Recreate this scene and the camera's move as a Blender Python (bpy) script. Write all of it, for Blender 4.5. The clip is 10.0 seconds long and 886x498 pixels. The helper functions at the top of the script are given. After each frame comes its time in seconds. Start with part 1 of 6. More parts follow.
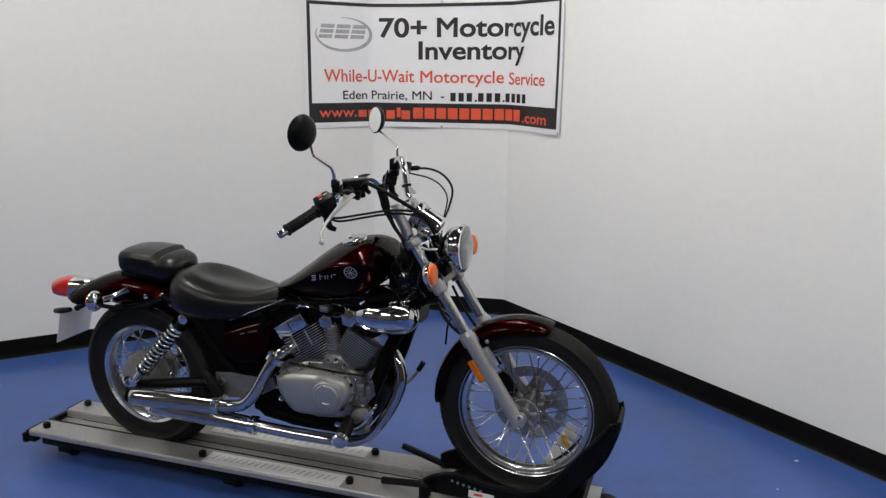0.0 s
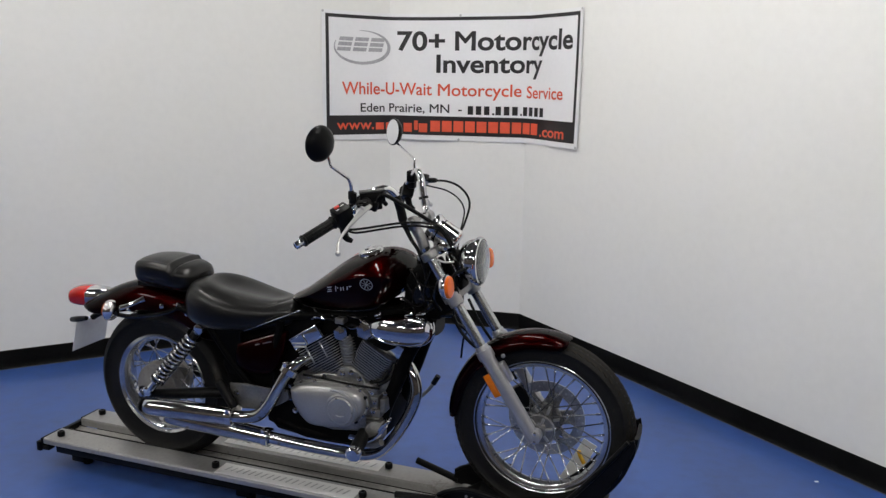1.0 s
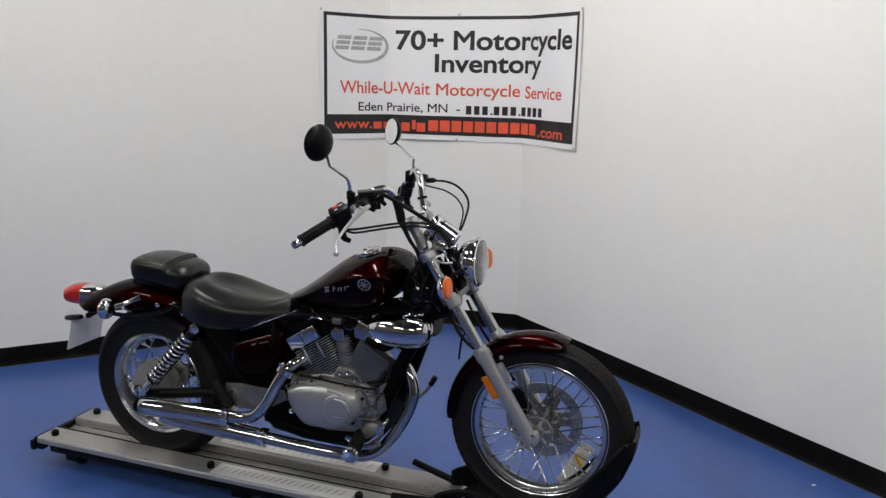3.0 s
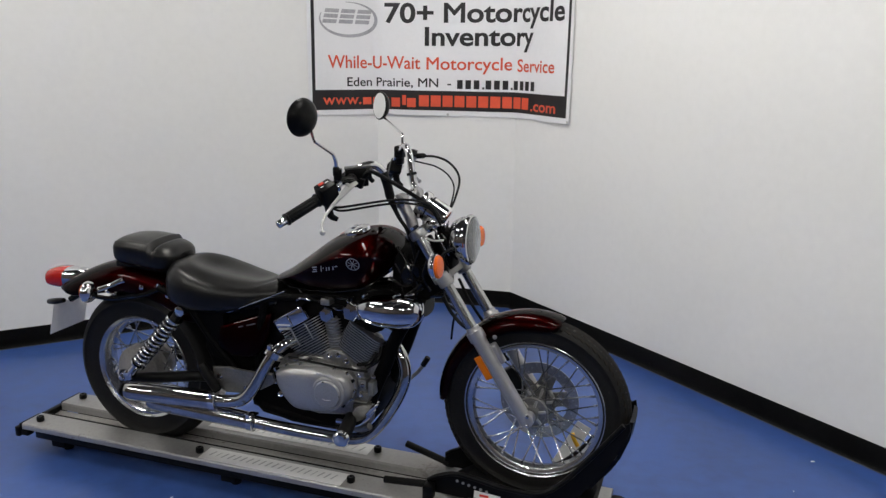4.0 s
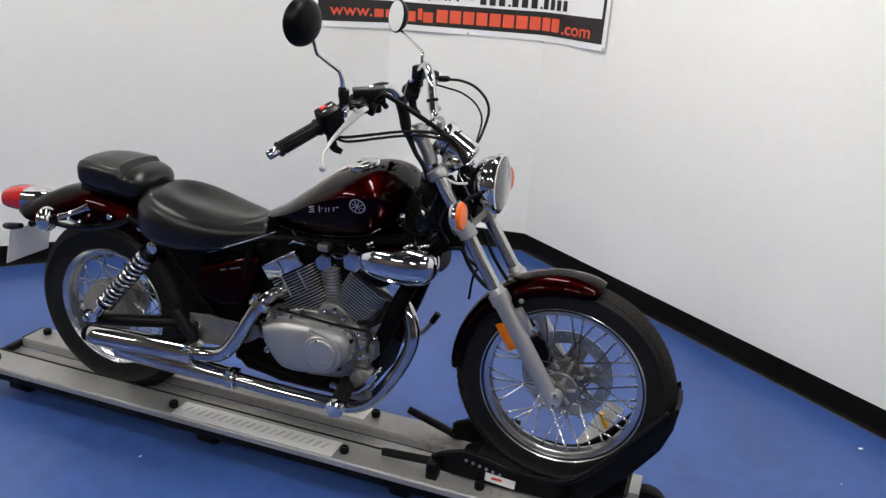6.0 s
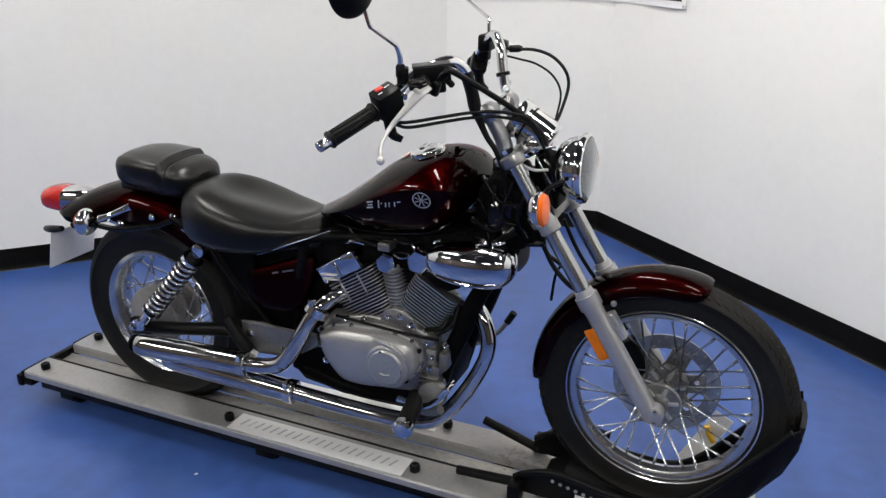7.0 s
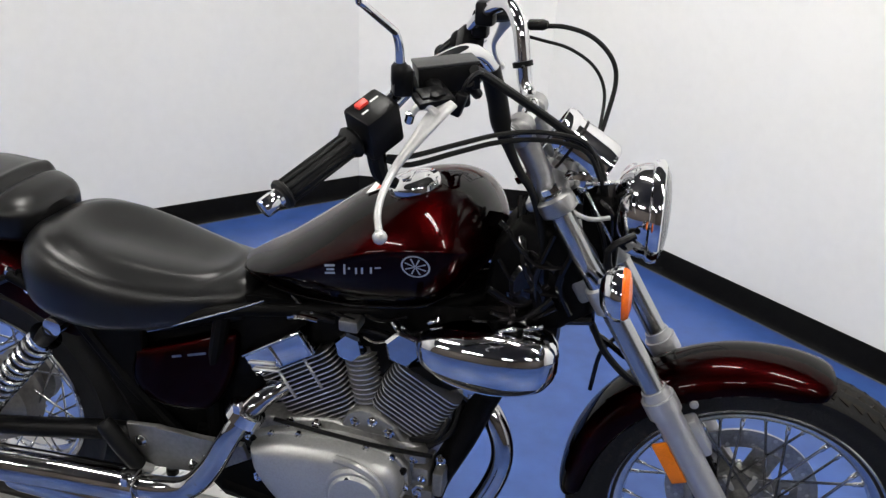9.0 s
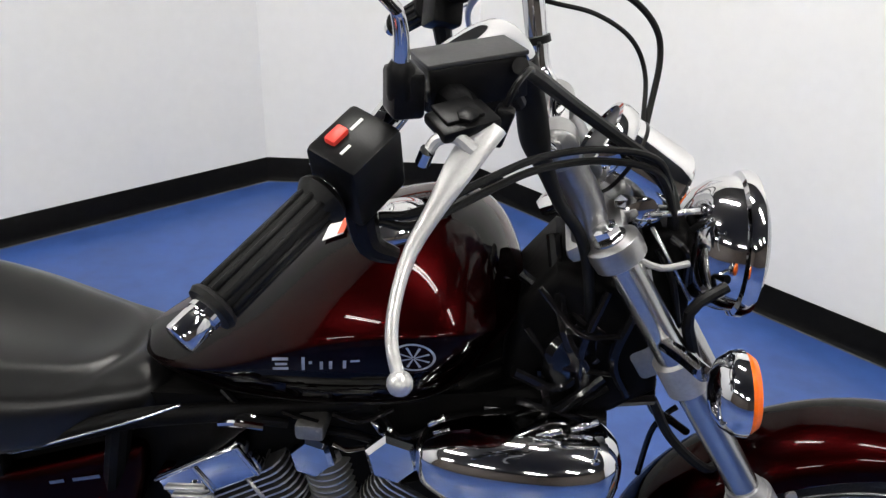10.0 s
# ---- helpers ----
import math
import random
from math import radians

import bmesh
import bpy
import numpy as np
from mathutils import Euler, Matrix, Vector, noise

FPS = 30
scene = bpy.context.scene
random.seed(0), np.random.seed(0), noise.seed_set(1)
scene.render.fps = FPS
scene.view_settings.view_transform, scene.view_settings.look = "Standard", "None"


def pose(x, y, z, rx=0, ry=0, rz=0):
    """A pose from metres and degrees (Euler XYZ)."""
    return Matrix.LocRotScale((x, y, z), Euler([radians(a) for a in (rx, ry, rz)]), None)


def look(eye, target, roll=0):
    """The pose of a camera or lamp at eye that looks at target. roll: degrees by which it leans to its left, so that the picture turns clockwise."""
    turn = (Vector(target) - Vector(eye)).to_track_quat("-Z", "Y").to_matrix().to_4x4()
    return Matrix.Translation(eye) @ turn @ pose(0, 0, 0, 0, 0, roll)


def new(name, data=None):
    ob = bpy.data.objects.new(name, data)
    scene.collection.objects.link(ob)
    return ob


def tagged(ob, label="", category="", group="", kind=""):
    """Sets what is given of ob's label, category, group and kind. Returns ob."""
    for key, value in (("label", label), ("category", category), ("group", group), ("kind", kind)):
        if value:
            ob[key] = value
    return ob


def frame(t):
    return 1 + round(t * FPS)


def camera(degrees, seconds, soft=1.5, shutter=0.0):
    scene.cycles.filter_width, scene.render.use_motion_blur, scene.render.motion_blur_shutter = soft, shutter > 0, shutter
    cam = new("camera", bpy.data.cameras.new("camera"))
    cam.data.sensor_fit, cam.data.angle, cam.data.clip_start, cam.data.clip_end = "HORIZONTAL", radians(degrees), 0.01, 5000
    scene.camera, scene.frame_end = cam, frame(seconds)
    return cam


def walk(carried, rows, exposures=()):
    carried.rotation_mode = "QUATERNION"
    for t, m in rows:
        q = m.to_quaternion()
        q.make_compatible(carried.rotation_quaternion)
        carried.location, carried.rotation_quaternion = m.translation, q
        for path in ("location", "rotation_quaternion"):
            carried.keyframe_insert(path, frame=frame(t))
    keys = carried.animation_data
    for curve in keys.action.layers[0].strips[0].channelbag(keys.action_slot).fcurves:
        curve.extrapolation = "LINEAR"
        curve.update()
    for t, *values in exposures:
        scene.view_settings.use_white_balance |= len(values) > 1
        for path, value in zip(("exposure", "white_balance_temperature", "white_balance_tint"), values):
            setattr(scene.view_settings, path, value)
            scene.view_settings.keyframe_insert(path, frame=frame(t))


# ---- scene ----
cam = camera(57.3, 10.0, soft=1.4)
PATH = [
    (0, (1.268, -2.47, 1.577), (0.649, -0.623, 1.123), 0.4),
    (0.5, (1.257, -2.465, 1.572), (0.614, -0.621, 1.136), 0.8),
    (1, (1.258, -2.458, 1.57), (0.602, -0.617, 1.149), 0.8),
    (1.5, (1.258, -2.456, 1.568), (0.594, -0.618, 1.141), 1.0),
    (2, (1.262, -2.45, 1.574), (0.581, -0.619, 1.146), 0.2),
    (3.5, (1.233, -2.441, 1.563), (0.6, -0.591, 1.143), 1.6),
    (4, (1.23, -2.372, 1.554), (0.602, -0.534, 1.078), 0.7),
    (4.5, (1.235, -2.26, 1.549), (0.523, -0.449, 1.085), -0.2),
    (5, (1.216, -2.176, 1.53), (0.469, -0.41, 0.961), 0.0),
    (5.2, (1.183, -2.139, 1.527), (0.442, -0.368, 0.967), 0.5),
    (6.3, (0.992, -1.947, 1.49), (0.417, -0.168, 0.78), 4.2),
    (6.5, (0.963, -1.904, 1.484), (0.316, -0.159, 0.751), 2.3),
    (7, (0.911, -1.756, 1.469), (0.182, -0.04, 0.744), 0.6),
    (7.5, (0.853, -1.576, 1.467), (0.044, 0.074, 0.677), -0.4),
    (8, (0.731, -1.451, 1.44), (-0.004, 0.21, 0.602), 1.0),
    (8.5, (0.569, -1.328, 1.466), (0.057, 0.434, 0.669), 2.3),
    (9, (0.464, -1.189, 1.433), (0.046, 0.573, 0.586), 2.9),
    (9.5, (0.358, -0.98, 1.413), (0.035, 0.795, 0.551), 1.7),
    (10, (0.268, -0.809, 1.371), (0.098, 0.949, 0.433), 2.5),
]
walk(cam, [(t, look(eye, target, roll)) for t, eye, target, roll in PATH],
     [(0, -0.03), (3.5, -0.03), (4.5, 0.0), (5.2, 0.12), (6.5, 0.42), (8, 0.5), (9, 0.6), (10, 0.63)])

# ---- light ----
world = bpy.data.worlds.new("world")
scene.world = world
world.use_nodes = True
world.node_tree.nodes["Background"].inputs[0].default_value = (0.05, 0.05, 0.055, 1)
world.node_tree.nodes["Background"].inputs[1].default_value = 0.2
TUBE_POWER = 87.0


# ---- materials ----
def material(name, colour, rough=0.5, metal=0.0, vary=0.12, coarse=2.5, fine=60.0, bump=0.0, bump_scale=200.0,
             coat=0.0, second=None, second_at=0.62, rough_vary=0.1, spec=0.5, emit=0.0, alpha=1.0, trans=0.0, coat_rough=0.05, coat_ior=1.5, tint=None):
    """A procedural surface: colour varied at two scales, worn gloss, fine relief."""
    m = bpy.data.materials.new(name)
    m.use_nodes = True
    nt = m.node_tree
    b = nt.nodes["Principled BSDF"]
    tc = nt.nodes.new("ShaderNodeTexCoord")
    big = nt.nodes.new("ShaderNodeTexNoise")
    big.inputs["Scale"].default_value, big.inputs["Detail"].default_value = coarse, 4
    small = nt.nodes.new("ShaderNodeTexNoise")
    small.inputs["Scale"].default_value, small.inputs["Detail"].default_value = fine, 3
    nt.links.new(tc.outputs["Object"], big.inputs["Vector"])
    nt.links.new(tc.outputs["Object"], small.inputs["Vector"])
    add = nt.nodes.new("ShaderNodeMath")
    add.operation = "MULTIPLY_ADD"
    add.inputs[1].default_value = 0.45
    nt.links.new(small.outputs["Fac"], add.inputs[0])
    half = nt.nodes.new("ShaderNodeMath")
    half.operation = "MULTIPLY"
    half.inputs[1].default_value = 0.55
    nt.links.new(big.outputs["Fac"], half.inputs[0])
    nt.links.new(half.outputs[0], add.inputs[2])
    ramp = nt.nodes.new("ShaderNodeValToRGB")
    lo = [max(0.0, c * (1 - vary)) for c in colour]
    hi = [min(1.0, c * (1 + vary)) for c in colour]
    ramp.color_ramp.elements[0].position, ramp.color_ramp.elements[0].color = 0.34, (*lo, 1)
    ramp.color_ramp.elements[1].position, ramp.color_ramp.elements[1].color = 0.60, (*hi, 1)
    if second:
        e = ramp.color_ramp.elements.new(second_at + 0.06)
        e.color = (*second, 1)
    nt.links.new(add.outputs[0], ramp.inputs["Fac"])
    nt.links.new(ramp.outputs["Color"], b.inputs["Base Color"])
    rr = nt.nodes.new("ShaderNodeMapRange")
    rr.inputs["From Min"].default_value, rr.inputs["From Max"].default_value = 0.3, 0.7
    rr.inputs["To Min"].default_value, rr.inputs["To Max"].default_value = max(0.0, rough * (1 - rough_vary)), min(1.0, rough * (1 + rough_vary))
    nt.links.new(add.outputs[0], rr.inputs["Value"])
    nt.links.new(rr.outputs["Result"], b.inputs["Roughness"])
    b.inputs["Metallic"].default_value = metal
    b.inputs["Specular IOR Level"].default_value = spec
    b.inputs["Coat Weight"].default_value = coat
    b.inputs["Coat Roughness"].default_value = coat_rough
    b.inputs["Coat IOR"].default_value = coat_ior
    if tint:
        b.inputs["Specular Tint"].default_value = (*tint, 1)
    if trans:
        b.inputs["Transmission Weight"].default_value = trans
    if emit:
        b.inputs["Emission Color"].default_value = (*colour, 1)
        b.inputs["Emission Strength"].default_value = emit
    if bump:
        grain = nt.nodes.new("ShaderNodeTexNoise")
        grain.inputs["Scale"].default_value, grain.inputs["Detail"].default_value = bump_scale, 3
        nt.links.new(tc.outputs["Object"], grain.inputs["Vector"])
        bn = nt.nodes.new("ShaderNodeBump")
        bn.inputs["Strength"].default_value, bn.inputs["Distance"].default_value = bump, 0.002
        nt.links.new(grain.outputs["Fac"], bn.inputs["Height"])
        nt.links.new(bn.outputs["Normal"], b.inputs["Normal"])
    return m


M_WALL = material("wall paint", (0.795, 0.791, 0.765), 0.55, vary=0.02, coarse=0.8, fine=25, bump=0.05, bump_scale=120)
M_CEIL = material("dark ceiling paint", (0.035, 0.033, 0.032), 0.8, vary=0.1, bump=0.1)
M_FARWALL = material("brown panelled wall", (0.07, 0.056, 0.046), 0.6, vary=0.2, coarse=1.5, bump=0.1)
M_BASE = material("black vinyl", (0.004, 0.004, 0.0042), 0.5, vary=0.3, coarse=3, fine=40, bump=0.1, bump_scale=60, spec=0.04)
M_CAULK = material("floor edge caulk", (0.075, 0.072, 0.070), 0.8, vary=0.4, coarse=9)
M_FLOOR = material("blue painted floor", (0.0310, 0.0740, 0.246), 0.33, vary=0.20, coarse=2.1, fine=14, bump=0.06, bump_scale=30, rough_vary=0.2)
M_MAROON = material("black cherry metallic paint", (0.0092, 0.0004, 0.0005), 0.36, metal=1.0, vary=0.25, coarse=3, fine=900, coat=1.0, coat_rough=0.02, coat_ior=1.16, tint=(0.35, 0.02, 0.02))
M_BLACKGLOSS = material("gloss black paint", (0.003, 0.003, 0.0033), 0.12, vary=0.2, coat=0.0, spec=0.32)
M_BLACK = material("satin black steel", (0.0025, 0.0025, 0.0028), 0.40, vary=0.3, coarse=8, fine=150, bump=0.10, bump_scale=300, spec=0.13)
M_PLASTIC = material("black textured plastic", (0.0026, 0.0026, 0.0028), 0.34, vary=0.25, coarse=10, fine=200, bump=0.08, bump_scale=700, spec=0.11)
M_RUBBER = material("black grip rubber", (0.003, 0.003, 0.003), 0.5, vary=0.2, coarse=12, fine=150, bump=0.06, bump_scale=400, spec=0.16)
M_TYRE = material("tyre rubber", (0.0075, 0.0073, 0.0070), 0.60, vary=0.3, coarse=5, fine=120, bump=0.35, bump_scale=260, second=(0.022, 0.019, 0.015), second_at=0.64, spec=0.18)
M_LEATHER = material("black vinyl upholstery", (0.0034, 0.0034, 0.0036), 0.30, vary=0.06, coarse=5, fine=40, spec=0.31, rough_vary=0.04, bump=0.05, bump_scale=900)
M_CHROME = material("chrome plate", (0.63, 0.63, 0.64), 0.055, metal=1.0, vary=0.03, coarse=4, fine=40, rough_vary=0.4)
M_RIM = material("polished steel rim", (0.50, 0.51, 0.53), 0.22, metal=1.0, vary=0.06, coarse=6, fine=80, rough_vary=0.3)
M_SPOKE = material("stainless spoke", (0.70, 0.70, 0.70), 0.18, metal=1.0, vary=0.05)
M_ALU = material("silver painted aluminium", (0.47, 0.47, 0.465), 0.36, metal=0.65, vary=0.07, coarse=6, fine=300, bump=0.12, bump_scale=700)
M_CAST = material("cast aluminium", (0.22, 0.217, 0.21), 0.42, metal=0.85, vary=0.16, coarse=14, fine=120, bump=0.3, bump_scale=400)
M_CRANK = material("oily grey crankcase casting", (0.23, 0.228, 0.222), 0.40, metal=0.85, vary=0.3, coarse=14, fine=120, bump=0.25, bump_scale=300)
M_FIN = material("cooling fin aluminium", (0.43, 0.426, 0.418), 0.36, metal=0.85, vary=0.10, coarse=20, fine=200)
# Flat fin faces and barrel, darker than the fin edges.
M_FINFACE = material("dark fin face", (0.045, 0.044, 0.043), 0.55, metal=0.3, vary=0.2, coarse=20, fine=200)
M_DISC = material("brushed disc steel", (0.33, 0.33, 0.33), 0.34, metal=1.0, vary=0.2, coarse=20, fine=200)
M_FORK = material("grey painted fork slider", (0.36, 0.36, 0.37), 0.34, metal=0.6, vary=0.05, coat=0.2)
M_RAIL = material("brushed aluminium rail", (0.345, 0.342, 0.333), 0.40, metal=0.55, vary=0.10, coarse=5, fine=70, bump=0.1, bump_scale=180, second=(0.29, 0.28, 0.265), second_at=0.60)
M_AMBER = material("amber lens", (0.68, 0.115, 0.006), 0.22, vary=0.08, coarse=20, fine=300, bump=0.12, bump_scale=300, spec=0.35)
M_RED = material("red lens", (0.42, 0.012, 0.008), 0.16, vary=0.08, coarse=20, fine=250, coat=0.6)
M_CLEAR = material("clear headlamp glass", (0.90, 0.92, 0.92), 0.06, vary=0.01, trans=0.88, bump=0.25, bump_scale=90)
M_WHITE = material("white paper label", (0.80, 0.80, 0.79), 0.55, vary=0.04, coarse=8, fine=60)
M_GREYINK = material("grey lettering ink", (0.46, 0.46, 0.47), 0.6, vary=0.08)
M_VINYL = material("white banner vinyl", (0.80, 0.80, 0.81), 0.45, vary=0.02, coarse=3, fine=50, bump=0.06, bump_scale=25)
M_INK = material("black banner ink", (0.009, 0.008, 0.009), 0.42, vary=0.12, coarse=12)
M_ORANGE = material("orange banner ink", (0.66, 0.085, 0.035), 0.45, vary=0.06, coarse=10)
M_SILVER = material("silver banner ink", (0.36, 0.36, 0.38), 0.45, vary=0.18, coarse=9)
M_YELLOW = material("yellow strap", (0.75, 0.42, 0.02), 0.5, vary=0.1, coarse=20)
M_REDBTN = material("red switch plastic", (0.70, 0.045, 0.03), 0.4, vary=0.06)
M_DIAL = material("dial face", (0.02, 0.02, 0.022), 0.3, vary=0.1)
M_MIRROR = material("mirror glass", (0.90, 0.91, 0.91), 0.02, metal=1.0, vary=0.005)
M_LAMPWHITE = material("white fixture enamel", (0.75, 0.75, 0.74), 0.4, vary=0.03)
M_TUBE = material("lit fluorescent diffuser", (0.983, 0.960, 0.918), 0.5, vary=0.0, emit=TUBE_POWER)
M_DULL = material("dull black inner plastic", (0.0022, 0.0021, 0.0021), 0.55, vary=0.3, coarse=8, fine=90, bump=0.2, bump_scale=90, spec=0.05)
M_POLISH = material("polished cast aluminium", (0.44, 0.44, 0.44), 0.25, metal=1.0, vary=0.02, coarse=3, fine=20, rough_vary=0.04)
M_SPRING = material("satin chrome spring", (0.60, 0.60, 0.61), 0.26, metal=1.0, vary=0.06)
M_REFLECTOR = material("amber reflector plastic", (0.60, 0.150, 0.002), 0.30, vary=0.14, coarse=30, fine=400, bump=0.12, bump_scale=600, spec=0.25)
M_BADGE = material("silver badge print", (0.42, 0.42, 0.43), 0.4, metal=0.5, vary=0.15, coarse=60, fine=300)
M_COVER = material("satin silver engine paint", (0.33, 0.33, 0.325), 0.38, metal=0.65, vary=0.10, coarse=9, fine=260, bump=0.12, bump_scale=600)
M_TREAD = material("dusty tread rubber", (0.013, 0.011, 0.0085), 0.8, vary=0.5, coarse=14, fine=160, spec=0.15)
# Darker chrome; its brown-gold patches paint in the brown room's reflection.
M_PIPE = material("exhaust chrome with brown reflection tint", (0.46, 0.455, 0.45), 0.07, metal=1.0, vary=0.12, coarse=9, fine=45, second=(0.33, 0.25, 0.15), second_at=0.58, rough_vary=0.5)
M_CAST2 = material("satin grey cast fitting", (0.34, 0.34, 0.34), 0.34, metal=0.95, vary=0.08, coarse=20, fine=150)
M_LID = material("grey-black moulded lid plastic", (0.018, 0.018, 0.019), 0.55, vary=0.2, coarse=15, fine=250, bump=0.12, bump_scale=500, spec=0.4)
M_CHANNEL = material("scuffed grey wheel channel", (0.36, 0.35, 0.335), 0.48, metal=0.5, vary=0.2, coarse=4, fine=60, bump=0.1, bump_scale=120, second=(0.15, 0.135, 0.12), second_at=0.60)
M_DRUM = material("dusty grey drum casting", (0.20, 0.19, 0.175), 0.55, metal=0.35, vary=0.2, coarse=12, fine=120, bump=0.2, bump_scale=300)
M_BRASS = material("oil-stained brass", (0.33, 0.24, 0.10), 0.35, metal=0.8, vary=0.2)


# ---- building helpers ----
def thing(name, at, label, category, group="", kind=""):
    ob = new(name)
    ob.location = at
    ob["at"] = at
    return tagged(ob, label, category, group, kind)


def attach(ob, parent):
    if parent is not None:
        ob.parent = parent
        if parent.type == "EMPTY":
            ob.matrix_parent_inverse = Matrix.Translation(-Vector(parent.location))
    return ob


def part(name, bm, mat, parent=None, label="", smooth=35.0, kind=""):
    """Links a bmesh, built in world coordinates, as one mesh under a thing or a part."""
    bmesh.ops.recalc_face_normals(bm, faces=bm.faces)
    me = bpy.data.meshes.new(name)
    bm.to_mesh(me)
    bm.free()
    if smooth:
        lim = math.cos(radians(smooth))
        me.polygons.foreach_set("use_smooth", [True] * len(me.polygons))
        sharp = me.attributes.new("sharp_edge", "BOOLEAN", "EDGE")
        b2 = bmesh.new()
        b2.from_mesh(me)
        flags = [len(e.link_faces) == 2 and e.link_faces[0].normal.dot(e.link_faces[1].normal) < lim for e in b2.edges]
        b2.free()
        sharp.data.foreach_set("value", flags)
    me.materials.append(mat)
    ob = new(name, me)
    attach(ob, parent)
    return tagged(ob, label, kind=kind)


def piece(name, me, m, parent, label=""):
    """One of many alike parts on a shared mesh, at the world pose m."""
    ob = new(name, me)
    attach(ob, parent)
    ob.matrix_basis = m
    return tagged(ob, label)


def mesh_of(name, bm, mat, smooth=True):
    bmesh.ops.recalc_face_normals(bm, faces=bm.faces)
    me = bpy.data.meshes.new(name)
    bm.to_mesh(me)
    bm.free()
    me.polygons.foreach_set("use_smooth", [smooth] * len(me.polygons))
    me.materials.append(mat)
    return me


def spline(points, n):
    """Catmull-Rom through points (any dimension), n samples per span."""
    p = [np.array(q, float) for q in points]
    if len(p) < 3:
        return [p[0] + (p[-1] - p[0]) * k / n for k in range(n + 1)]
    p = [2 * p[0] - p[1], *p, 2 * p[-1] - p[-2]]
    out = []
    for i in range(1, len(p) - 2):
        a, b, c, d = p[i - 1], p[i], p[i + 1], p[i + 2]
        for k in range(n):
            t = k / n
            out.append(0.5 * (2 * b + (c - a) * t + (2 * a - 5 * b + 4 * c - d) * t * t + (3 * b - a - 3 * c + d) * t ** 3))
    out.append(p[-2])
    return out


def skin(bm, rings, closed=False, caps=True):
    """Faces between rings of equal length."""
    vs = [[bm.verts.new(tuple(q)) for q in ring] for ring in rings]
    n = len(vs[0])
    last = len(vs) if closed else len(vs) - 1
    for i in range(last):
        a, b = vs[i], vs[(i + 1) % len(vs)]
        for j in range(n):
            bm.faces.new((a[j], a[(j + 1) % n], b[(j + 1) % n], b[j]))
    if caps and not closed:
        bm.faces.new(vs[0][::-1])
        bm.faces.new(vs[-1])
    return bm


def tube(bm, points, r, seg=10, n=6, caps=True):
    """A round tube along a smooth line; r one radius or one for each point."""
    rr = r if isinstance(r, (list, tuple)) else [r] * len(points)
    line = spline([(*q, rad) for q, rad in zip(points, rr)], n)
    pts = [Vector(q[:3]) for q in line]
    rad = [float(q[3]) for q in line]
    rings, up = [], None
    for i, q in enumerate(pts):
        d = (pts[min(i + 1, len(pts) - 1)] - pts[max(i - 1, 0)]).normalized()
        if up is None:
            up = d.orthogonal().normalized()
        up = (up - d * up.dot(d)).normalized()
        side = d.cross(up)
        rings.append([q + (up * math.cos(2 * math.pi * k / seg) + side * math.sin(2 * math.pi * k / seg)) * rad[i] for k in range(seg)])
    return skin(bm, rings, caps=caps)


def rod(bm, a, b, r, seg=12, r2=None):
    return tube(bm, [a, b], [r, r if r2 is None else r2], seg, 1)


def lathe(bm, profile, at, axis, seg=24, ring=False):
    """Turns (radius, height) pairs round an axis that passes through at."""
    z = Vector(axis).normalized()
    x = z.orthogonal().normalized()
    y = z.cross(x)
    rows = [[Vector(at) + z * h + (x * math.cos(2 * math.pi * k / seg) + y * math.sin(2 * math.pi * k / seg)) * max(r, 1e-4) for k in range(seg)] for r, h in profile]
    return skin(bm, rows, closed=ring, caps=not ring)


def block(bm, size, m, bevel=0.004, seg=2):
    """A box of that size at the pose m, with rounded edges."""
    made = bmesh.ops.create_cube(bm, size=1.0, matrix=m @ Matrix.Diagonal((*size, 1)))
    if bevel:
        edges = {e for v in made["verts"] for e in v.link_edges}
        bmesh.ops.bevel(bm, geom=list(edges), offset=bevel, segments=seg, profile=0.5, affect="EDGES")
    return bm


def slab(bm, outline, y0, y1, bevel=0.004, seg=2):
    """An (x, z) outline as a plate between two y."""
    a = [bm.verts.new((x, y0, z)) for x, z in outline]
    b = [bm.verts.new((x, y1, z)) for x, z in outline]
    n = len(a)
    faces = [bm.faces.new(a), bm.faces.new(b[::-1])]
    faces += [bm.faces.new((a[i], b[i], b[(i + 1) % n], a[(i + 1) % n])) for i in range(n)]
    if bevel:
        edges = {e for f in faces[:2] for e in f.edges}
        bmesh.ops.bevel(bm, geom=list(edges), offset=bevel, segments=seg, profile=0.5, affect="EDGES")
    return bm


def loft(bm, sections, n=5, seg=36, top=0.95, low=0.7, dent=None, side=0.75, under=0.6):
    """A body along x from rows (x, bottom z, top z, half width, height of the widest line 0..1)."""
    rings = []
    for x, zb, zt, w, f in spline(sections, n):
        zm = zb + (zt - zb) * f
        ring = []
        for k in range(seg):
            a = 2 * math.pi * k / seg
            c, s = math.cos(a), math.sin(a)
            e = top if s > 0 else low
            y = w * math.copysign(abs(c) ** (side if s > 0 else under), c)
            z = zm + ((zt - zm) if s > 0 else (zm - zb)) * math.copysign(abs(s) ** e, s)
            if dent:
                y, z = dent(x, y, z, a, w)
            ring.append((x, y, z))
        rings.append(ring)
    return skin(bm, rings)


def ball(bm, at, radii, seg=16, m=None):
    bmesh.ops.create_uvsphere(bm, u_segments=seg, v_segments=seg // 2, radius=1.0,
                              matrix=Matrix.Translation(at) @ (m or Matrix()) @ Matrix.Diagonal((*radii, 1)))
    return bm


def flip(v):
    return (v[0], -v[1], v[2])


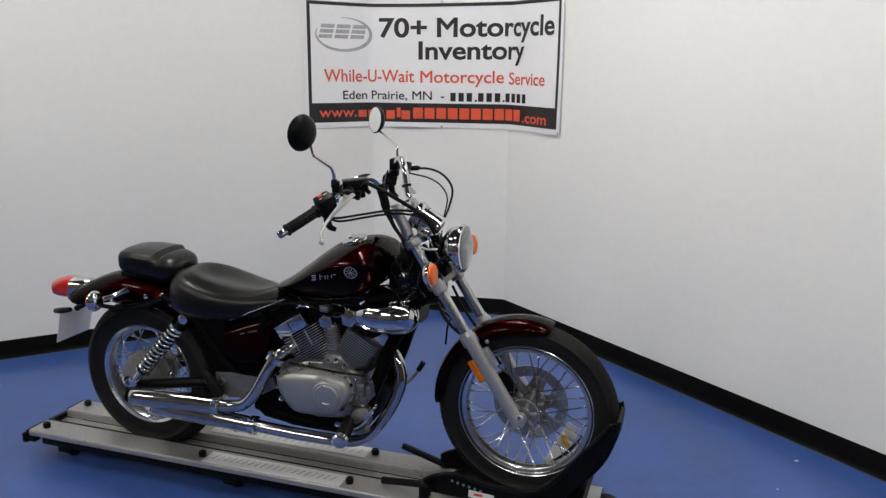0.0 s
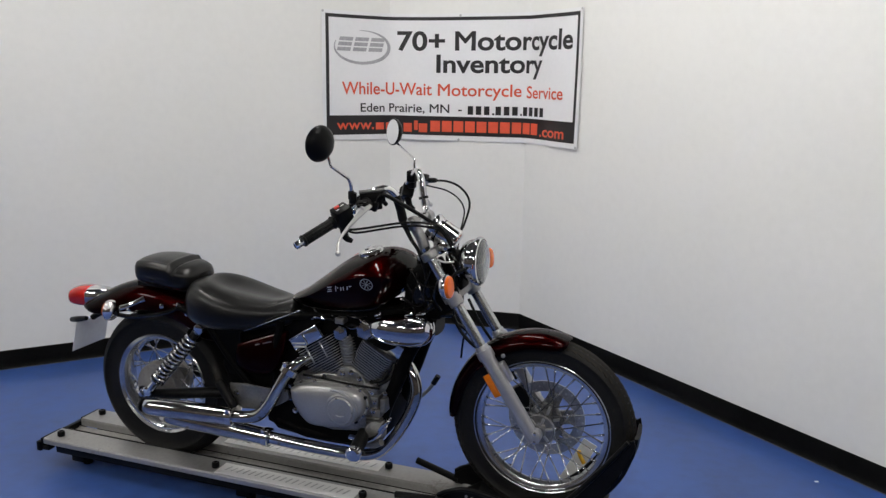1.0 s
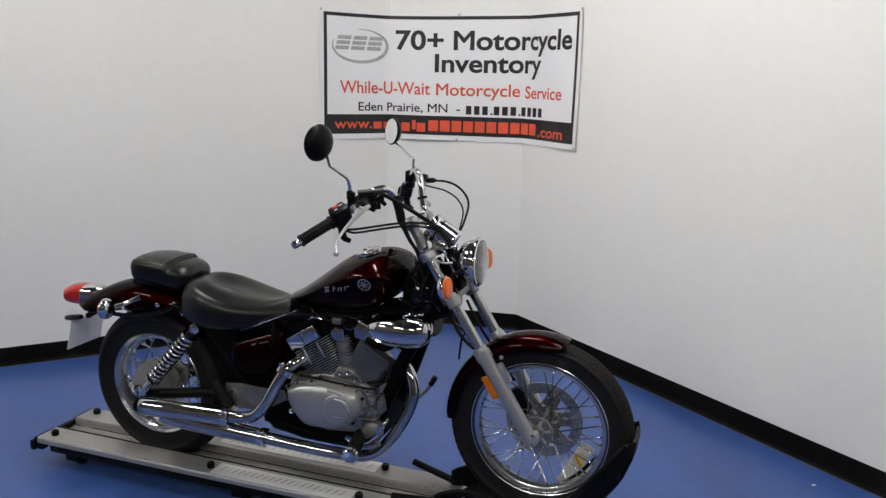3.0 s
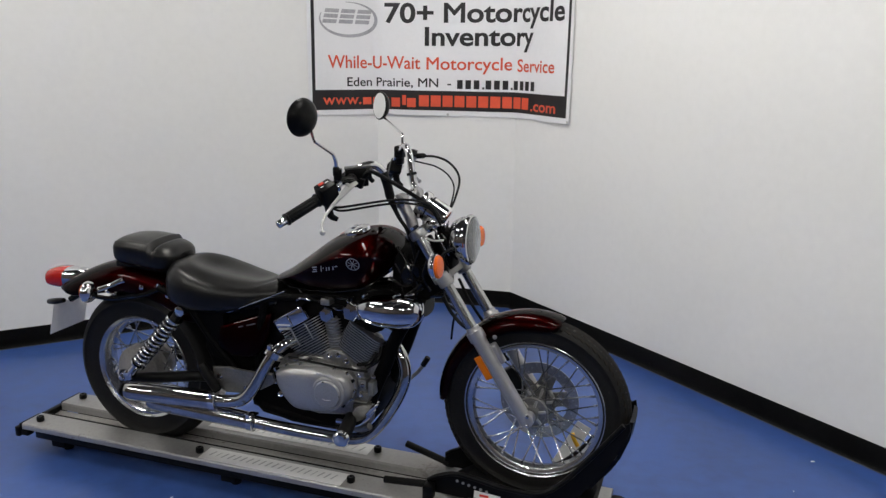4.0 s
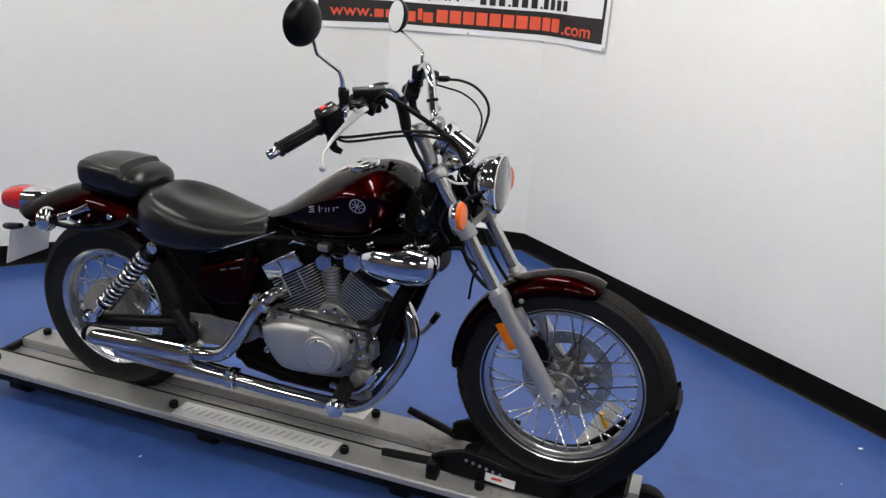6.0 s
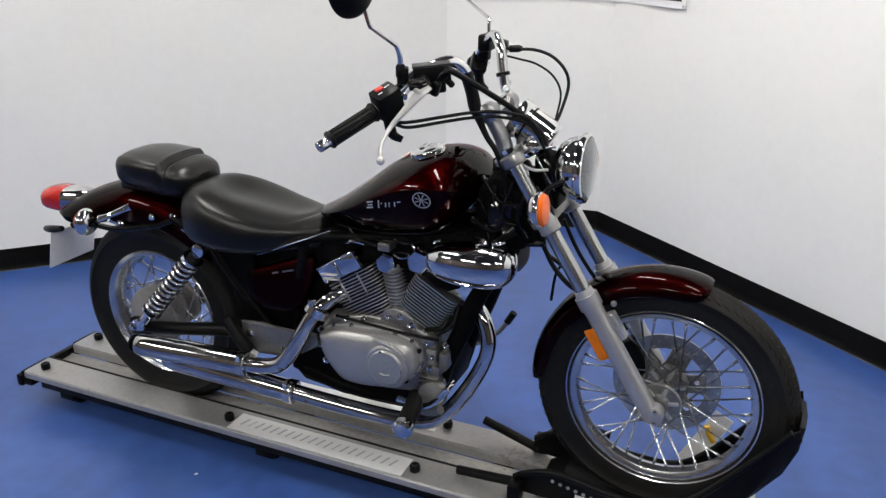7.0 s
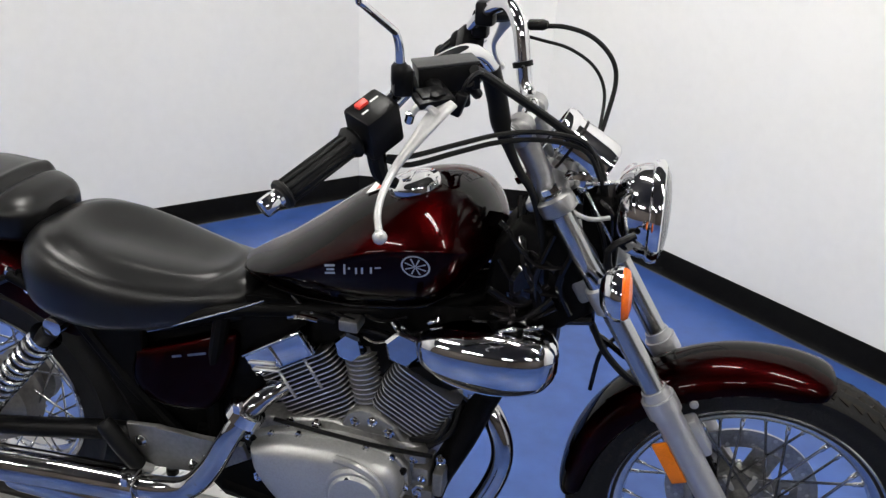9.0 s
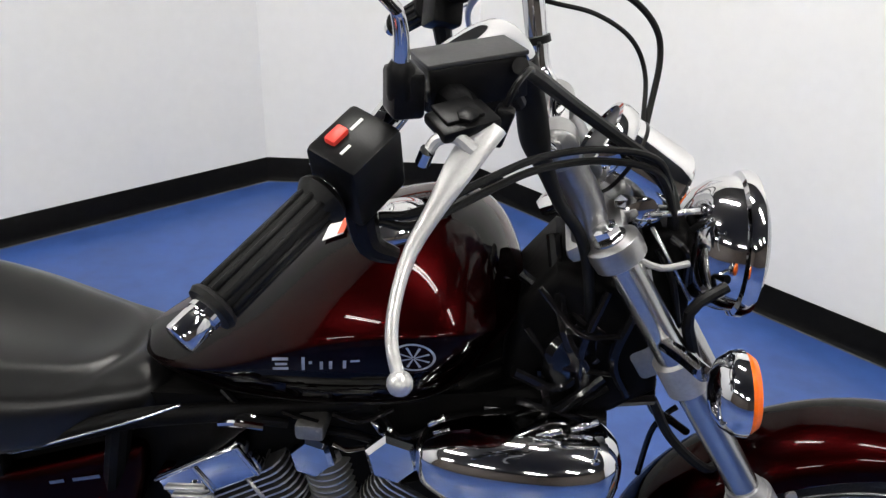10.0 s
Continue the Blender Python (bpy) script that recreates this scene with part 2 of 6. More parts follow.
# ---- the room ----
CORNER_A, CORNER_B = Vector((-0.779, 2.244, 0)), Vector((0.066, 2.340, 0))
LEFT_DIR = Vector((-1.493, -1.58, 0)).normalized()
RIGHT_DIR = Vector((1.725, -1.38, 0)).normalized()
ROOM_H = 3.3
END_L, END_R = CORNER_A + LEFT_DIR * 8.5, CORNER_B + RIGHT_DIR * 8.5
FAR = END_L + END_R - (CORNER_A + CORNER_B) / 2
OUTLINE = [CORNER_A, CORNER_B, END_R, FAR, END_L]


def wall_run(bm, a, b, h, inner, outer, z0=0.0):
    """A straight run from a to b, its faces at those distances outward of the line a-b."""
    d = (b - a).normalized()
    n = Vector((-d.y, d.x, 0))
    q = [a + n * inner, b + n * inner, b + n * outer, a + n * outer]
    lo = [bm.verts.new((p.x, p.y, z0)) for p in q]
    hi = [bm.verts.new((p.x, p.y, z0 + h)) for p in q]
    bm.faces.new(lo[::-1])
    bm.faces.new(hi)
    for i in range(4):
        bm.faces.new((lo[i], lo[(i + 1) % 4], hi[(i + 1) % 4], hi[i]))
    return bm


names = ["wall_chamfer", "wall_east", "wall_south", "wall_west", "wall_north"]
labels = ["narrow white painted wall across the room corner", "long white painted showroom wall with black baseboard",
          "plain brown wall closing the room", "plain brown wall closing the side of the room", "white painted showroom wall beside the narrow corner wall"]
for i in range(5):
    a, b = OUTLINE[i], OUTLINE[(i + 1) % 5]
    d = (b - a).normalized()
    ob = part(names[i], wall_run(bmesh.new(), a - d * 0.0, b + d * 0.0, ROOM_H, 0.0, 0.14), M_FARWALL if i in (2, 3) else M_WALL, None, labels[i], 0, "structure")
    tagged(ob, category="wall")

floor_bm = bmesh.new()
mid = (END_L + END_R) / 2
bmesh.ops.create_cube(floor_bm, size=1.0, matrix=Matrix.Translation((mid.x, mid.y, -0.05)) @ Matrix.Diagonal((18, 18, 0.1, 1)))
tagged(part("floor", floor_bm, M_FLOOR, None, "blue painted concrete floor with scuffs and faint stains", 0, "structure"), category="floor")
ceil_bm = bmesh.new()
bmesh.ops.create_cube(ceil_bm, size=1.0, matrix=Matrix.Translation((mid.x, mid.y, ROOM_H + 0.05)) @ Matrix.Diagonal((18, 18, 0.1, 1)))
tagged(part("ceiling", ceil_bm, M_CEIL, None, "plain dark painted ceiling", 0, "structure"), category="ceiling")


def baseboard(a, b):
    """Cove base: flat strip with a small toe curving out at the floor."""
    bm = bmesh.new()
    d = (b - a).normalized()
    n = Vector((d.y, -d.x, 0))
    prof = [(0.0, 0.1), (0.003, 0.1005), (0.0042, 0.098), (0.0042, 0.03), (0.006, 0.014), (0.011, 0.006), (0.016, 0.0025), (0.016, 0.0), (0.0, 0.0)]
    rings = []
    for p, u in ((a, n), (b, n)):
        rings.append([p + u * x + Vector((0, 0, z)) for x, z in prof])
    skin(bm, rings)
    return bm


for i in (4, 0, 1):
    a, b = OUTLINE[i], OUTLINE[(i + 1) % 5]
    tagged(part("baseboard", baseboard(a, b), M_BASE, None, "black vinyl cove baseboard along the wall", 30, "structure"), category="baseboard")
    d = (b - a).normalized()
    n = Vector((d.y, -d.x, 0))
    line = bmesh.new()
    wall_run(line, a + n * 0.016, b + n * 0.016, 0.0015, -0.006, 0.0)
    tagged(part("trim", line, M_CAULK, None, "thin dirty caulk line where baseboard meets floor", 0, "structure"), category="trim")


def strip_light(at, turn):
    t = thing("ceiling_light", at, "long white fluorescent strip light on the ceiling, lit", "ceiling light", "ceiling strip lights")
    m = Matrix.Translation(at) @ Matrix.Rotation(turn, 4, "Z")
    bm = bmesh.new()
    block(bm, (1.24, 0.16, 0.05), m @ Matrix.Translation((0, 0, -0.025)), 0.006)
    part("housing", bm, M_LAMPWHITE, t)
    for side in (-0.045, 0.045):
        bm = bmesh.new()
        rod(bm, m @ Vector((-0.6, side, -0.072)), m @ Vector((0.6, side, -0.072)), 0.019, 12)
        part("tube", bm, M_TUBE, t, "glowing fluorescent tube")


TURN = math.atan2(RIGHT_DIR.y, RIGHT_DIR.x)
for along, across in ((1.45, 1.3), (1.05, 3.45), (1.2, 6.6), (3.45, 1.22), (3.6, 6.2), (6.4, 2.2), (6.0, 3.4), (6.0, 5.8)):
    p = (CORNER_A + CORNER_B) / 2 + RIGHT_DIR * along + LEFT_DIR * across
    strip_light(Vector((p.x, p.y, ROOM_H)), TURN)


# ---- the banner, hung round the corner over three walls ----
CH_LEN = (CORNER_B - CORNER_A).length
CH_DIR = (CORNER_B - CORNER_A).normalized()


def on_wall(s, z, off):
    """Point on the banner: s metres from the first corner along the walls, off metres before them."""
    def flat(v):
        if v < 0:
            return CORNER_A + LEFT_DIR * (-v)
        if v > CH_LEN:
            return CORNER_B + RIGHT_DIR * (v - CH_LEN)
        return CORNER_A + CH_DIR * v
    soft = [flat(s + k * 0.012) for k in range(-4, 5)]
    p = sum(soft, Vector()) / 9
    d = (flat(s + 0.05) - flat(s - 0.05)).normalized()
    n = Vector((d.y, -d.x, 0))
    u = (z - 1.17) / 0.77
    slack = 0.010 + 0.007 * math.sin(s * 5.1 + 0.6) * (0.4 + 0.6 * (1 - u)) + 0.004 * math.sin(s * 13 + z * 4)
    sag = -0.010 * math.sin(math.pi * min(1, max(0, (s + 0.5) / 1.42))) * u if s < CH_LEN else -0.010 * math.sin(math.pi * 0.5 * max(0.0, (1.4 - s) / 0.48)) * u * 0.3
    return p + n * (max(0.006, slack) + off) + Vector((0, 0, z + sag))


def banner_patch(s0, s1, z0, z1, off, thick=0.0):
    bm = bmesh.new()
    ns, nz = max(2, int((s1 - s0) / 0.025)), max(2, int((z1 - z0) / 0.06))
    sheets = [off] if not thick else [off, off - thick]
    grids = [[[bm.verts.new(on_wall(s0 + (s1 - s0) * i / ns, z0 + (z1 - z0) * j / nz, o)) for j in range(nz + 1)] for i in range(ns + 1)] for o in sheets]
    for g in grids:
        for i in range(ns):
            for j in range(nz):
                bm.faces.new((g[i][j], g[i + 1][j], g[i + 1][j + 1], g[i][j + 1]))
    if thick:
        a, b = grids
        rim = [(i, 0) for i in range(ns + 1)] + [(ns, j) for j in range(1, nz + 1)] + [(i, nz) for i in range(ns - 1, -1, -1)] + [(0, j) for j in range(nz - 1, 0, -1)]
        for k in range(len(rim)):
            (i, j), (p, q) = rim[k], rim[(k + 1) % len(rim)]
            bm.faces.new((a[i][j], b[i][j], b[p][q], a[p][q]))
    return bm


def text_data(body, bold=0.0):
    cu = bpy.data.curves.new("text", "FONT")
    cu.body, cu.resolution_u = body, 4
    ob = new("text", cu)
    dg = bpy.context.evaluated_depsgraph_get()
    me = bpy.data.meshes.new_from_object(ob.evaluated_get(dg))
    bm = bmesh.new()
    bm.from_mesh(me)
    bpy.data.objects.remove(ob)
    bpy.data.curves.remove(cu)
    bpy.data.meshes.remove(me)
    bmesh.ops.remove_doubles(bm, verts=bm.verts, dist=0.006)
    shift = {}
    for e in bm.edges:
        if len(e.link_faces) == 1:
            a, b = e.verts
            d = (b.co - a.co).normalized()
            n = Vector((d.y, -d.x, 0))
            if n.dot(e.link_faces[0].calc_center_median() - a.co) > 0:
                n = -n
            for v in e.verts:
                shift.setdefault(v, []).append(n)
    for v, ns in shift.items():
        n = sum(ns, Vector())
        if n.length > 0.3:
            v.co += n * (bold * 2 / max(1.0, n.length_squared))
    bm.verts.index_update()
    verts = [(v.co.x, v.co.y) for v in bm.verts]
    faces = [tuple(v.index for v in f.verts) for f in bm.faces]
    bm.free()
    return verts, faces


def banner_text(body, s0, s1, z0, z1, mat, parent, off=0.0016, bold=0.012):
    """Lettering stretched between s0..s1; capitals reach from z0 to z1."""
    verts, faces = text_data(body, bold)
    x0, x1 = min(v[0] for v in verts), max(v[0] for v in verts)
    cap = 0.70
    bm = bmesh.new()
    vs = [bm.verts.new((s0 + (x - x0) / (x1 - x0) * (s1 - s0), 0, z0 + y / cap * (z1 - z0))) for x, y in verts]
    for f in faces:
        if len(set(f)) > 2:
            try:
                bm.faces.new([vs[i] for i in f])
            except ValueError:
                pass
    bmesh.ops.remove_doubles(bm, verts=bm.verts, dist=1e-6)
    left, glyphs = set(bm.faces), []
    while left:
        stack, isle = [left.pop()], []
        while stack:
            f = stack.pop()
            isle.append(f)
            for e in f.edges:
                for g in e.link_faces:
                    if g in left:
                        left.remove(g)
                        stack.append(g)
        xs = [v.co.x for f in isle for v in f.verts]
        lo, hi = min(xs), max(xs)
        for g in glyphs:
            if lo < g[1] and hi > g[0] and min(hi, g[1]) - max(lo, g[0]) > 0.5 * min(hi - lo, g[1] - g[0]):
                g[0], g[1] = min(lo, g[0]), max(hi, g[1])
                g[2].extend(isle)
                break
        else:
            glyphs.append([lo, hi, isle])
    for lo, hi, isle in glyphs:
        one, seen = bmesh.new(), {}
        for f in isle:
            for v in f.verts:
                if v not in seen:
                    seen[v] = one.verts.new(on_wall(v.co.x, v.co.z, off))
            one.faces.new([seen[v] for v in f.verts])
        part("letter", one, mat, parent, smooth=0)
    bm.free()


BANNER_FOOT = on_wall(0.44, 1.172, 0)
banner = thing("banner", BANNER_FOOT, "white vinyl advertising banner with black border hung across the room corner", "banner")
part("sheet", banner_patch(-0.440, 1.336, 1.172, 1.934, 0.0, 0.0012), M_VINYL, banner)
BW = 0.020
for s0, s1, z0, z1 in ((-0.417, 1.312, 1.894, 1.894 + BW), (-0.417, -0.417 + BW, 1.318, 1.894), (1.312 - BW, 1.312, 1.318, 1.894)):
    part("border", banner_patch(s0, s1, z0, z1, 0.0012), M_INK, banner, "printed black border line")
part("footer_band", banner_patch(-0.417, 1.312, 1.203, 1.320, 0.0012), M_INK, banner, "printed black band with orange lettering and bars")
banner_text("70+", 0.050, 0.347, 1.718, 1.829, M_INK, banner, bold=0.024)
banner_text("Motorcycle", 0.409, 1.260, 1.720, 1.829, M_INK, banner, bold=0.024)
banner_text("Inventory", 0.295, 1.001, 1.587, 1.692, M_INK, banner, bold=0.024)
banner_text("While-U-Wait", -0.319, 0.270, 1.448, 1.522, M_ORANGE, banner, bold=0.012)
banner_text("Motorcycle", 0.307, 0.821, 1.446, 1.518, M_ORANGE, banner, bold=0.012)
banner_text("Service", 0.860, 1.198, 1.440, 1.510, M_ORANGE, banner, bold=0.012)
banner_text("Eden Prairie, MN  -", -0.200, 0.457, 1.342, 1.394, M_INK, banner, bold=0.012)
banner_text("www.", -0.354, -0.112, 1.236, 1.294, M_ORANGE, banner, off=0.0026, bold=0.018)
banner_text(".com", 0.992, 1.225, 1.222, 1.282, M_ORANGE, banner, off=0.0026, bold=0.018)


def letter_bars(word, s0, s1, z0, z1, mat, fill=0.74):
    """Plain upright bars, one for each character, as tall as small or capital letters."""
    wide = {"w": 1.4, "m": 1.4, "i": 0.45, "l": 0.45, ".": 0.4, "I": 0.45}
    unit = (s1 - s0) / sum(wide.get(c, 1.0) for c in word)
    s = s0
    for c in word:
        w = wide.get(c, 1.0) * unit
        h = 0.22 if c == "." else 0.72 if c in "wsimpycon" else 1.0
        low = z0 - 0.2 * (z1 - z0) if c in "py" else z0
        part("bar", banner_patch(s, s + w * fill, low, z0 + (z1 - z0) * h, 0.0026), mat, banner)
        s += w


letter_bars("###.###.####", 0.494, 1.038, 1.334, 1.386, M_INK, 0.66)
letter_bars("simply", -0.101, 0.258, 1.232, 1.291, M_ORANGE, 0.80)
letter_bars("##########", 0.264, 0.982, 1.226, 1.293, M_ORANGE, 0.84)


def banner_ellipse(s, z, a, b, thick, t0, t1):
    bm = bmesh.new()
    n = 40
    rows = []
    for k in range(n + 1):
        t = t0 + (t1 - t0) * k / n
        w = thick * math.sin(math.pi * k / n) + 0.002
        rows.append([bm.verts.new(on_wall(s + (a + q) * math.cos(t), z + (b + q * 0.7) * math.sin(t), 0.0014)) for q in (-w, w)])
    for k in range(n):
        bm.faces.new((rows[k][0], rows[k][1], rows[k + 1][1], rows[k + 1][0]))
    return bm


part("swoosh", banner_ellipse(-0.187, 1.729, 0.176, 0.096, 0.011, radians(-200), radians(95)), M_SILVER, banner, "printed silver ellipse swoosh")


def slanted_bar(s0, z0, w, h, lean):
    """A flat leaning bar printed on the banner."""
    bm = bmesh.new()
    rows = [[bm.verts.new(on_wall(s0 + w * i / 4 + lean * j, z0 + h * j, 0.0018)) for j in (0, 1)] for i in range(5)]
    for a, b in zip(rows, rows[1:]):
        bm.faces.new((a[0], b[0], b[1], a[1]))
    return bm


for k in range(3):
    for j in range(3):
        part("bar", slanted_bar(-0.349 + k * 0.101 + j * 0.008, 1.703 + j * 0.030, 0.086, 0.022, 0.006), M_SILVER, banner)
for s, z in ((-0.432, 1.926), (0.44, 1.922), (1.327, 1.926), (-0.430, 1.181), (0.44, 1.180), (1.326, 1.182)):
    bm = bmesh.new()
    p = on_wall(s, z, 0.001)
    n = (on_wall(s, z, 0.01) - p).normalized()
    lathe(bm, [(0.0075, 0), (0.0075, 0.0015), (0.004, 0.0022), (0.0, 0.003)], p, n, 12)
    part("grommet", bm, M_ALU, banner, "small metal grommet")


# ---- the display stand ----
RAIL_TOP = 0.125
stand = thing("motorcycle_stand", (-0.1, 0, 0), "low aluminium channel platform with two flat rails carrying the motorcycle", "stand")
X0, X1 = -1.250, 0.985


def rail(side):
    """Flat-topped extrusion with a rolled outer lip and an inner channel wall."""
    prof = [(0.046, 0.117), (0.049, RAIL_TOP), (0.148, RAIL_TOP), (0.154, 0.123), (0.157, 0.118), (0.157, 0.102), (0.153, 0.099),
            (0.148, 0.099), (0.148, 0.114), (0.056, 0.114), (0.054, 0.094), (0.046, 0.094)]
    bm = bmesh.new()
    skin(bm, [[(x, side * y, z) for y, z in prof] for x in (X0, X1)])
    return bm


part("rail", rail(-1), M_RAIL, stand, "brushed aluminium side rail", 20)
part("rail", rail(1), M_RAIL, stand, "brushed aluminium side rail", 20)
# Flat black strip draws the shadowed gap inside the near rail.
bm = bmesh.new()
block(bm, (1.66, 0.0075, 0.004), Matrix.Translation((X0 + 0.83, -0.0525, RAIL_TOP + 0.0005)), 0.001, 1)
part("gap_shade_strip", bm, M_RUBBER, stand, "thin black strip standing in for the shadow gap along the inner rail edge", 0)
bm = bmesh.new()
skin(bm, [[(x, y, z) for y, z in ((-0.045, 0.0905), (-0.043, 0.082), (0.043, 0.082), (0.045, 0.0905), (0.0425, 0.0925), (0.040, 0.0875), (-0.040, 0.0875), (-0.0425, 0.0925))][::-1] for x in (X0 - 0.008, X1)])
part("channel_floor", bm, M_CHANNEL, stand, "scuffed aluminium wheel channel")
# Added black bars imitate the shadow between each rail and the floor.
for side in (-1, 1):
    bm = bmesh.new()
    block(bm, (X1 - X0 - 0.06, 0.030, 0.044), Matrix.Translation(((X0 + X1) / 2, side * 0.112, 0.077)), 0.003)
    part("under_rail_shade", bm, M_BLACK, stand, "black bar put in for the shadow under the rail")
for x in (-1.12, -0.35, 0.32, 0.9):
    bm = bmesh.new()
    block(bm, (0.06, 0.24, 0.030), Matrix.Translation((x, 0, 0.043)), 0.004)
    part("cross_member", bm, M_BLACK, stand)
    for side in (-1, 1):
        bm = bmesh.new()
        lathe(bm, [(0.018, 0), (0.02, 0.004), (0.02, 0.024), (0.012, 0.028), (0.012, 0.034)], (x, side * 0.066, 0), (0, 0, 1), 14)
        part("foot", bm, M_RUBBER, stand, "round black rubber foot")
bm = bmesh.new()
for side in (-1, 1):
    block(bm, (0.014, 0.100, 0.034), Matrix.Translation((X0 - 0.007, side * 0.108, 0.107)), 0.003)
block(bm, (0.022, 0.33, 0.040), Matrix.Translation((X0 - 0.020, 0, 0.090)), 0.004)
part("end_cap", bm, M_BLACK, stand, "black steel end bar")
for side in (-1, 1):
    bm = bmesh.new()
    block(bm, (0.05, 0.035, 0.022), Matrix.Translation((X0 + 0.0, side * 0.140, 0.084)), 0.006)
    part("corner_bumper", bm, M_RUBBER, stand)
for x in (X1 + 0.02,):
    for side in (-1, 1):
        bm = bmesh.new()
        lathe(bm, [(0.012, -0.02), (0.05, -0.02), (0.056, -0.014), (0.056, 0.014), (0.05, 0.02), (0.012, 0.02)], (x, side * 0.115, 0.06), (0, 1, 0), 20)
        part("end_roller", bm, M_RUBBER, stand, "worn grey-black end roller")

bolt_bm = bmesh.new()
lathe(bolt_bm, [(0.0135, 0.0), (0.0145, 0.003), (0.0145, 0.016), (0.0125, 0.020), (0.006, 0.0205), (0.006, 0.017), (0.0, 0.017)], (0, 0, 0), (0, 0, 1), 12)
BOLT = mesh_of("bolt", bolt_bm, M_BLACK)
for x in (-1.199, -0.466, 0.138, 0.56):
    for side in (-1, 1):
        piece("bolt", BOLT, Matrix.Translation((x, side * 0.114, RAIL_TOP)), stand, "round black bolt head")

for y0, x0, x1, facing in ((-0.113, -0.447, 0.114, 1), (0.113, -0.560, 0.112, -1)):
    bm = bmesh.new()
    block(bm, (x1 - x0, 0.080, 0.0014), Matrix.Translation(((x0 + x1) / 2, y0, RAIL_TOP + 0.001)), 0)
    sticker = part("sticker", bm, M_WHITE, stand, "white strip label with a row of grey bars", 0)
    pitch = (x1 - x0 - 0.05) / 20
    for k in range(20):
        w = 0.0030 if k in (1, 12, 16) else 0.0058
        bm = bmesh.new()
        at_x = x0 + 0.034 + k * pitch if facing > 0 else x1 - 0.034 - k * pitch
        slant = Matrix(((1, 0.35, 0, at_x), (0, 1, 0, y0 + 0.004 * facing), (0, 0, 1, RAIL_TOP + 0.0022), (0, 0, 0, 1)))
        block(bm, (w, 0.032, 0.0006), slant, 0)
        part("bar", bm, M_GREYINK, sticker, smooth=0)

# ---- the wheel chock ----
chock = thing("wheel_chock", (0.7, 0, RAIL_TOP), "black steel wheel chock clamped round the front tyre on the stand", "wheel chock")
SIDE = [(0.40, 0.134), (0.408, 0.168), (0.44, 0.192), (0.50, 0.214), (0.57, 0.210), (0.66, 0.196), (0.775, 0.198), (0.846, 0.244), (0.931, 0.345), (0.985, 0.418),
        (1.028, 0.474), (1.044, 0.484), (1.049, 0.458), (1.034, 0.414), (1.003, 0.352), (0.95, 0.270), (0.90, 0.205), (0.85, 0.155), (0.80, 0.135), (0.62, 0.130)]
for side in (-1, 1):
    bm = bmesh.new()
    slab(bm, SIDE, side * 0.086, side * 0.092, 0.002, 1)
    plate = part("side_plate", bm, M_BLACK, chock, "bent black steel side plate")
    bm = bmesh.new()
    tube(bm, [(x, side * 0.094, z) for x, z in ((0.41, 0.175), (0.44, 0.194), (0.50, 0.214), (0.57, 0.210), (0.66, 0.196), (0.775, 0.198), (0.846, 0.244), (0.931, 0.345), (1.028, 0.474))], 0.0085, 10)
    part("rolled_edge", bm, M_BLACK, plate)
    bm = bmesh.new()
    rod(bm, (0.250, side * (0.082 if side < 0 else 0.120), 0.140 if side < 0 else 0.174), (0.42, side * 0.094, 0.160 if side < 0 else 0.142), 0.0125, 14)
    part("handle_bar", bm, M_RUBBER, plate, "black tube handle end")
    for x in (0.42, 0.80):
        bm = bmesh.new()
        block(bm, (0.034, 0.040, 0.05), Matrix.Translation((x, side * 0.115, 0.148)), 0.005)
        part("clamp_foot", bm, M_BLACK, plate)
    if side < 0:
        for k in range(6):
            bm = bmesh.new()
            lathe(bm, [(0.0048, 0), (0.0048, 0.002), (0.0, 0.002)], (0.510 + k * 0.020, -0.0925, 0.190 - k * 0.004), (0, -1, 0), 10)
            part("hole", bm, M_RAIL, plate, "small round hole showing the rail behind")
        bm = bmesh.new()
        block(bm, (0.088, 0.0012, 0.026), Matrix.Translation((0.612, -0.0932, 0.152)) @ Matrix.Rotation(radians(4), 4, "Y"), 0)
        tag = part("label", bm, M_WHITE, chock, "white label with a faded red bar", 0)
        bm = bmesh.new()
        block(bm, (0.03, 0.0008, 0.008), Matrix.Translation((0.602, -0.0942, 0.154)), 0)
        part("bar", bm, M_REDBTN, tag, smooth=0)
bm = bmesh.new()
rings = []
for x, z, t in ((0.925, 0.24, 0.086), (0.965, 0.295, 0.086), (1.010, 0.36, 0.086), (1.034, 0.425, 0.082), (1.041, 0.476, 0.066)):
    rings.append([(x, -t, z), (x + 0.012, -t * 0.9, z - 0.004), (x + 0.016, 0, z - 0.006), (x + 0.012, t * 0.9, z - 0.004), (x, t, z), (x + 0.004, 0, z)])
skin(bm, rings)
part("front_stop", bm, M_BLACK, chock, "curved black front stop plate")
bm = bmesh.new()
slab(bm, [(0.46, 0.128), (0.52, 0.165), (0.60, 0.146), (0.72, 0.136), (0.86, 0.150), (0.95, 0.205), (0.96, 0.198), (0.87, 0.130), (0.72, 0.126)], -0.084, 0.084, 0.002, 1)
part("cradle", bm, M_BLACK, chock, "curved black tyre cradle")
bm = bmesh.new()
tube(bm, [(0.425, 0.095, 0.18), (0.50, 0.16, 0.20), (0.60, 0.165, 0.19)], 0.010, 10)
part("far_lever", bm, M_BLACK, chock)
bm = bmesh.new()
block(bm, (0.050, 0.0015, 0.175), Matrix.Translation((0.845, 0.104, 0.284)) @ Matrix.Rotation(radians(26), 4, "Y"), 0)
part("paper_tag", bm, M_WHITE, chock, "white paper tag hanging on the side plate", 0)
bm = bmesh.new()
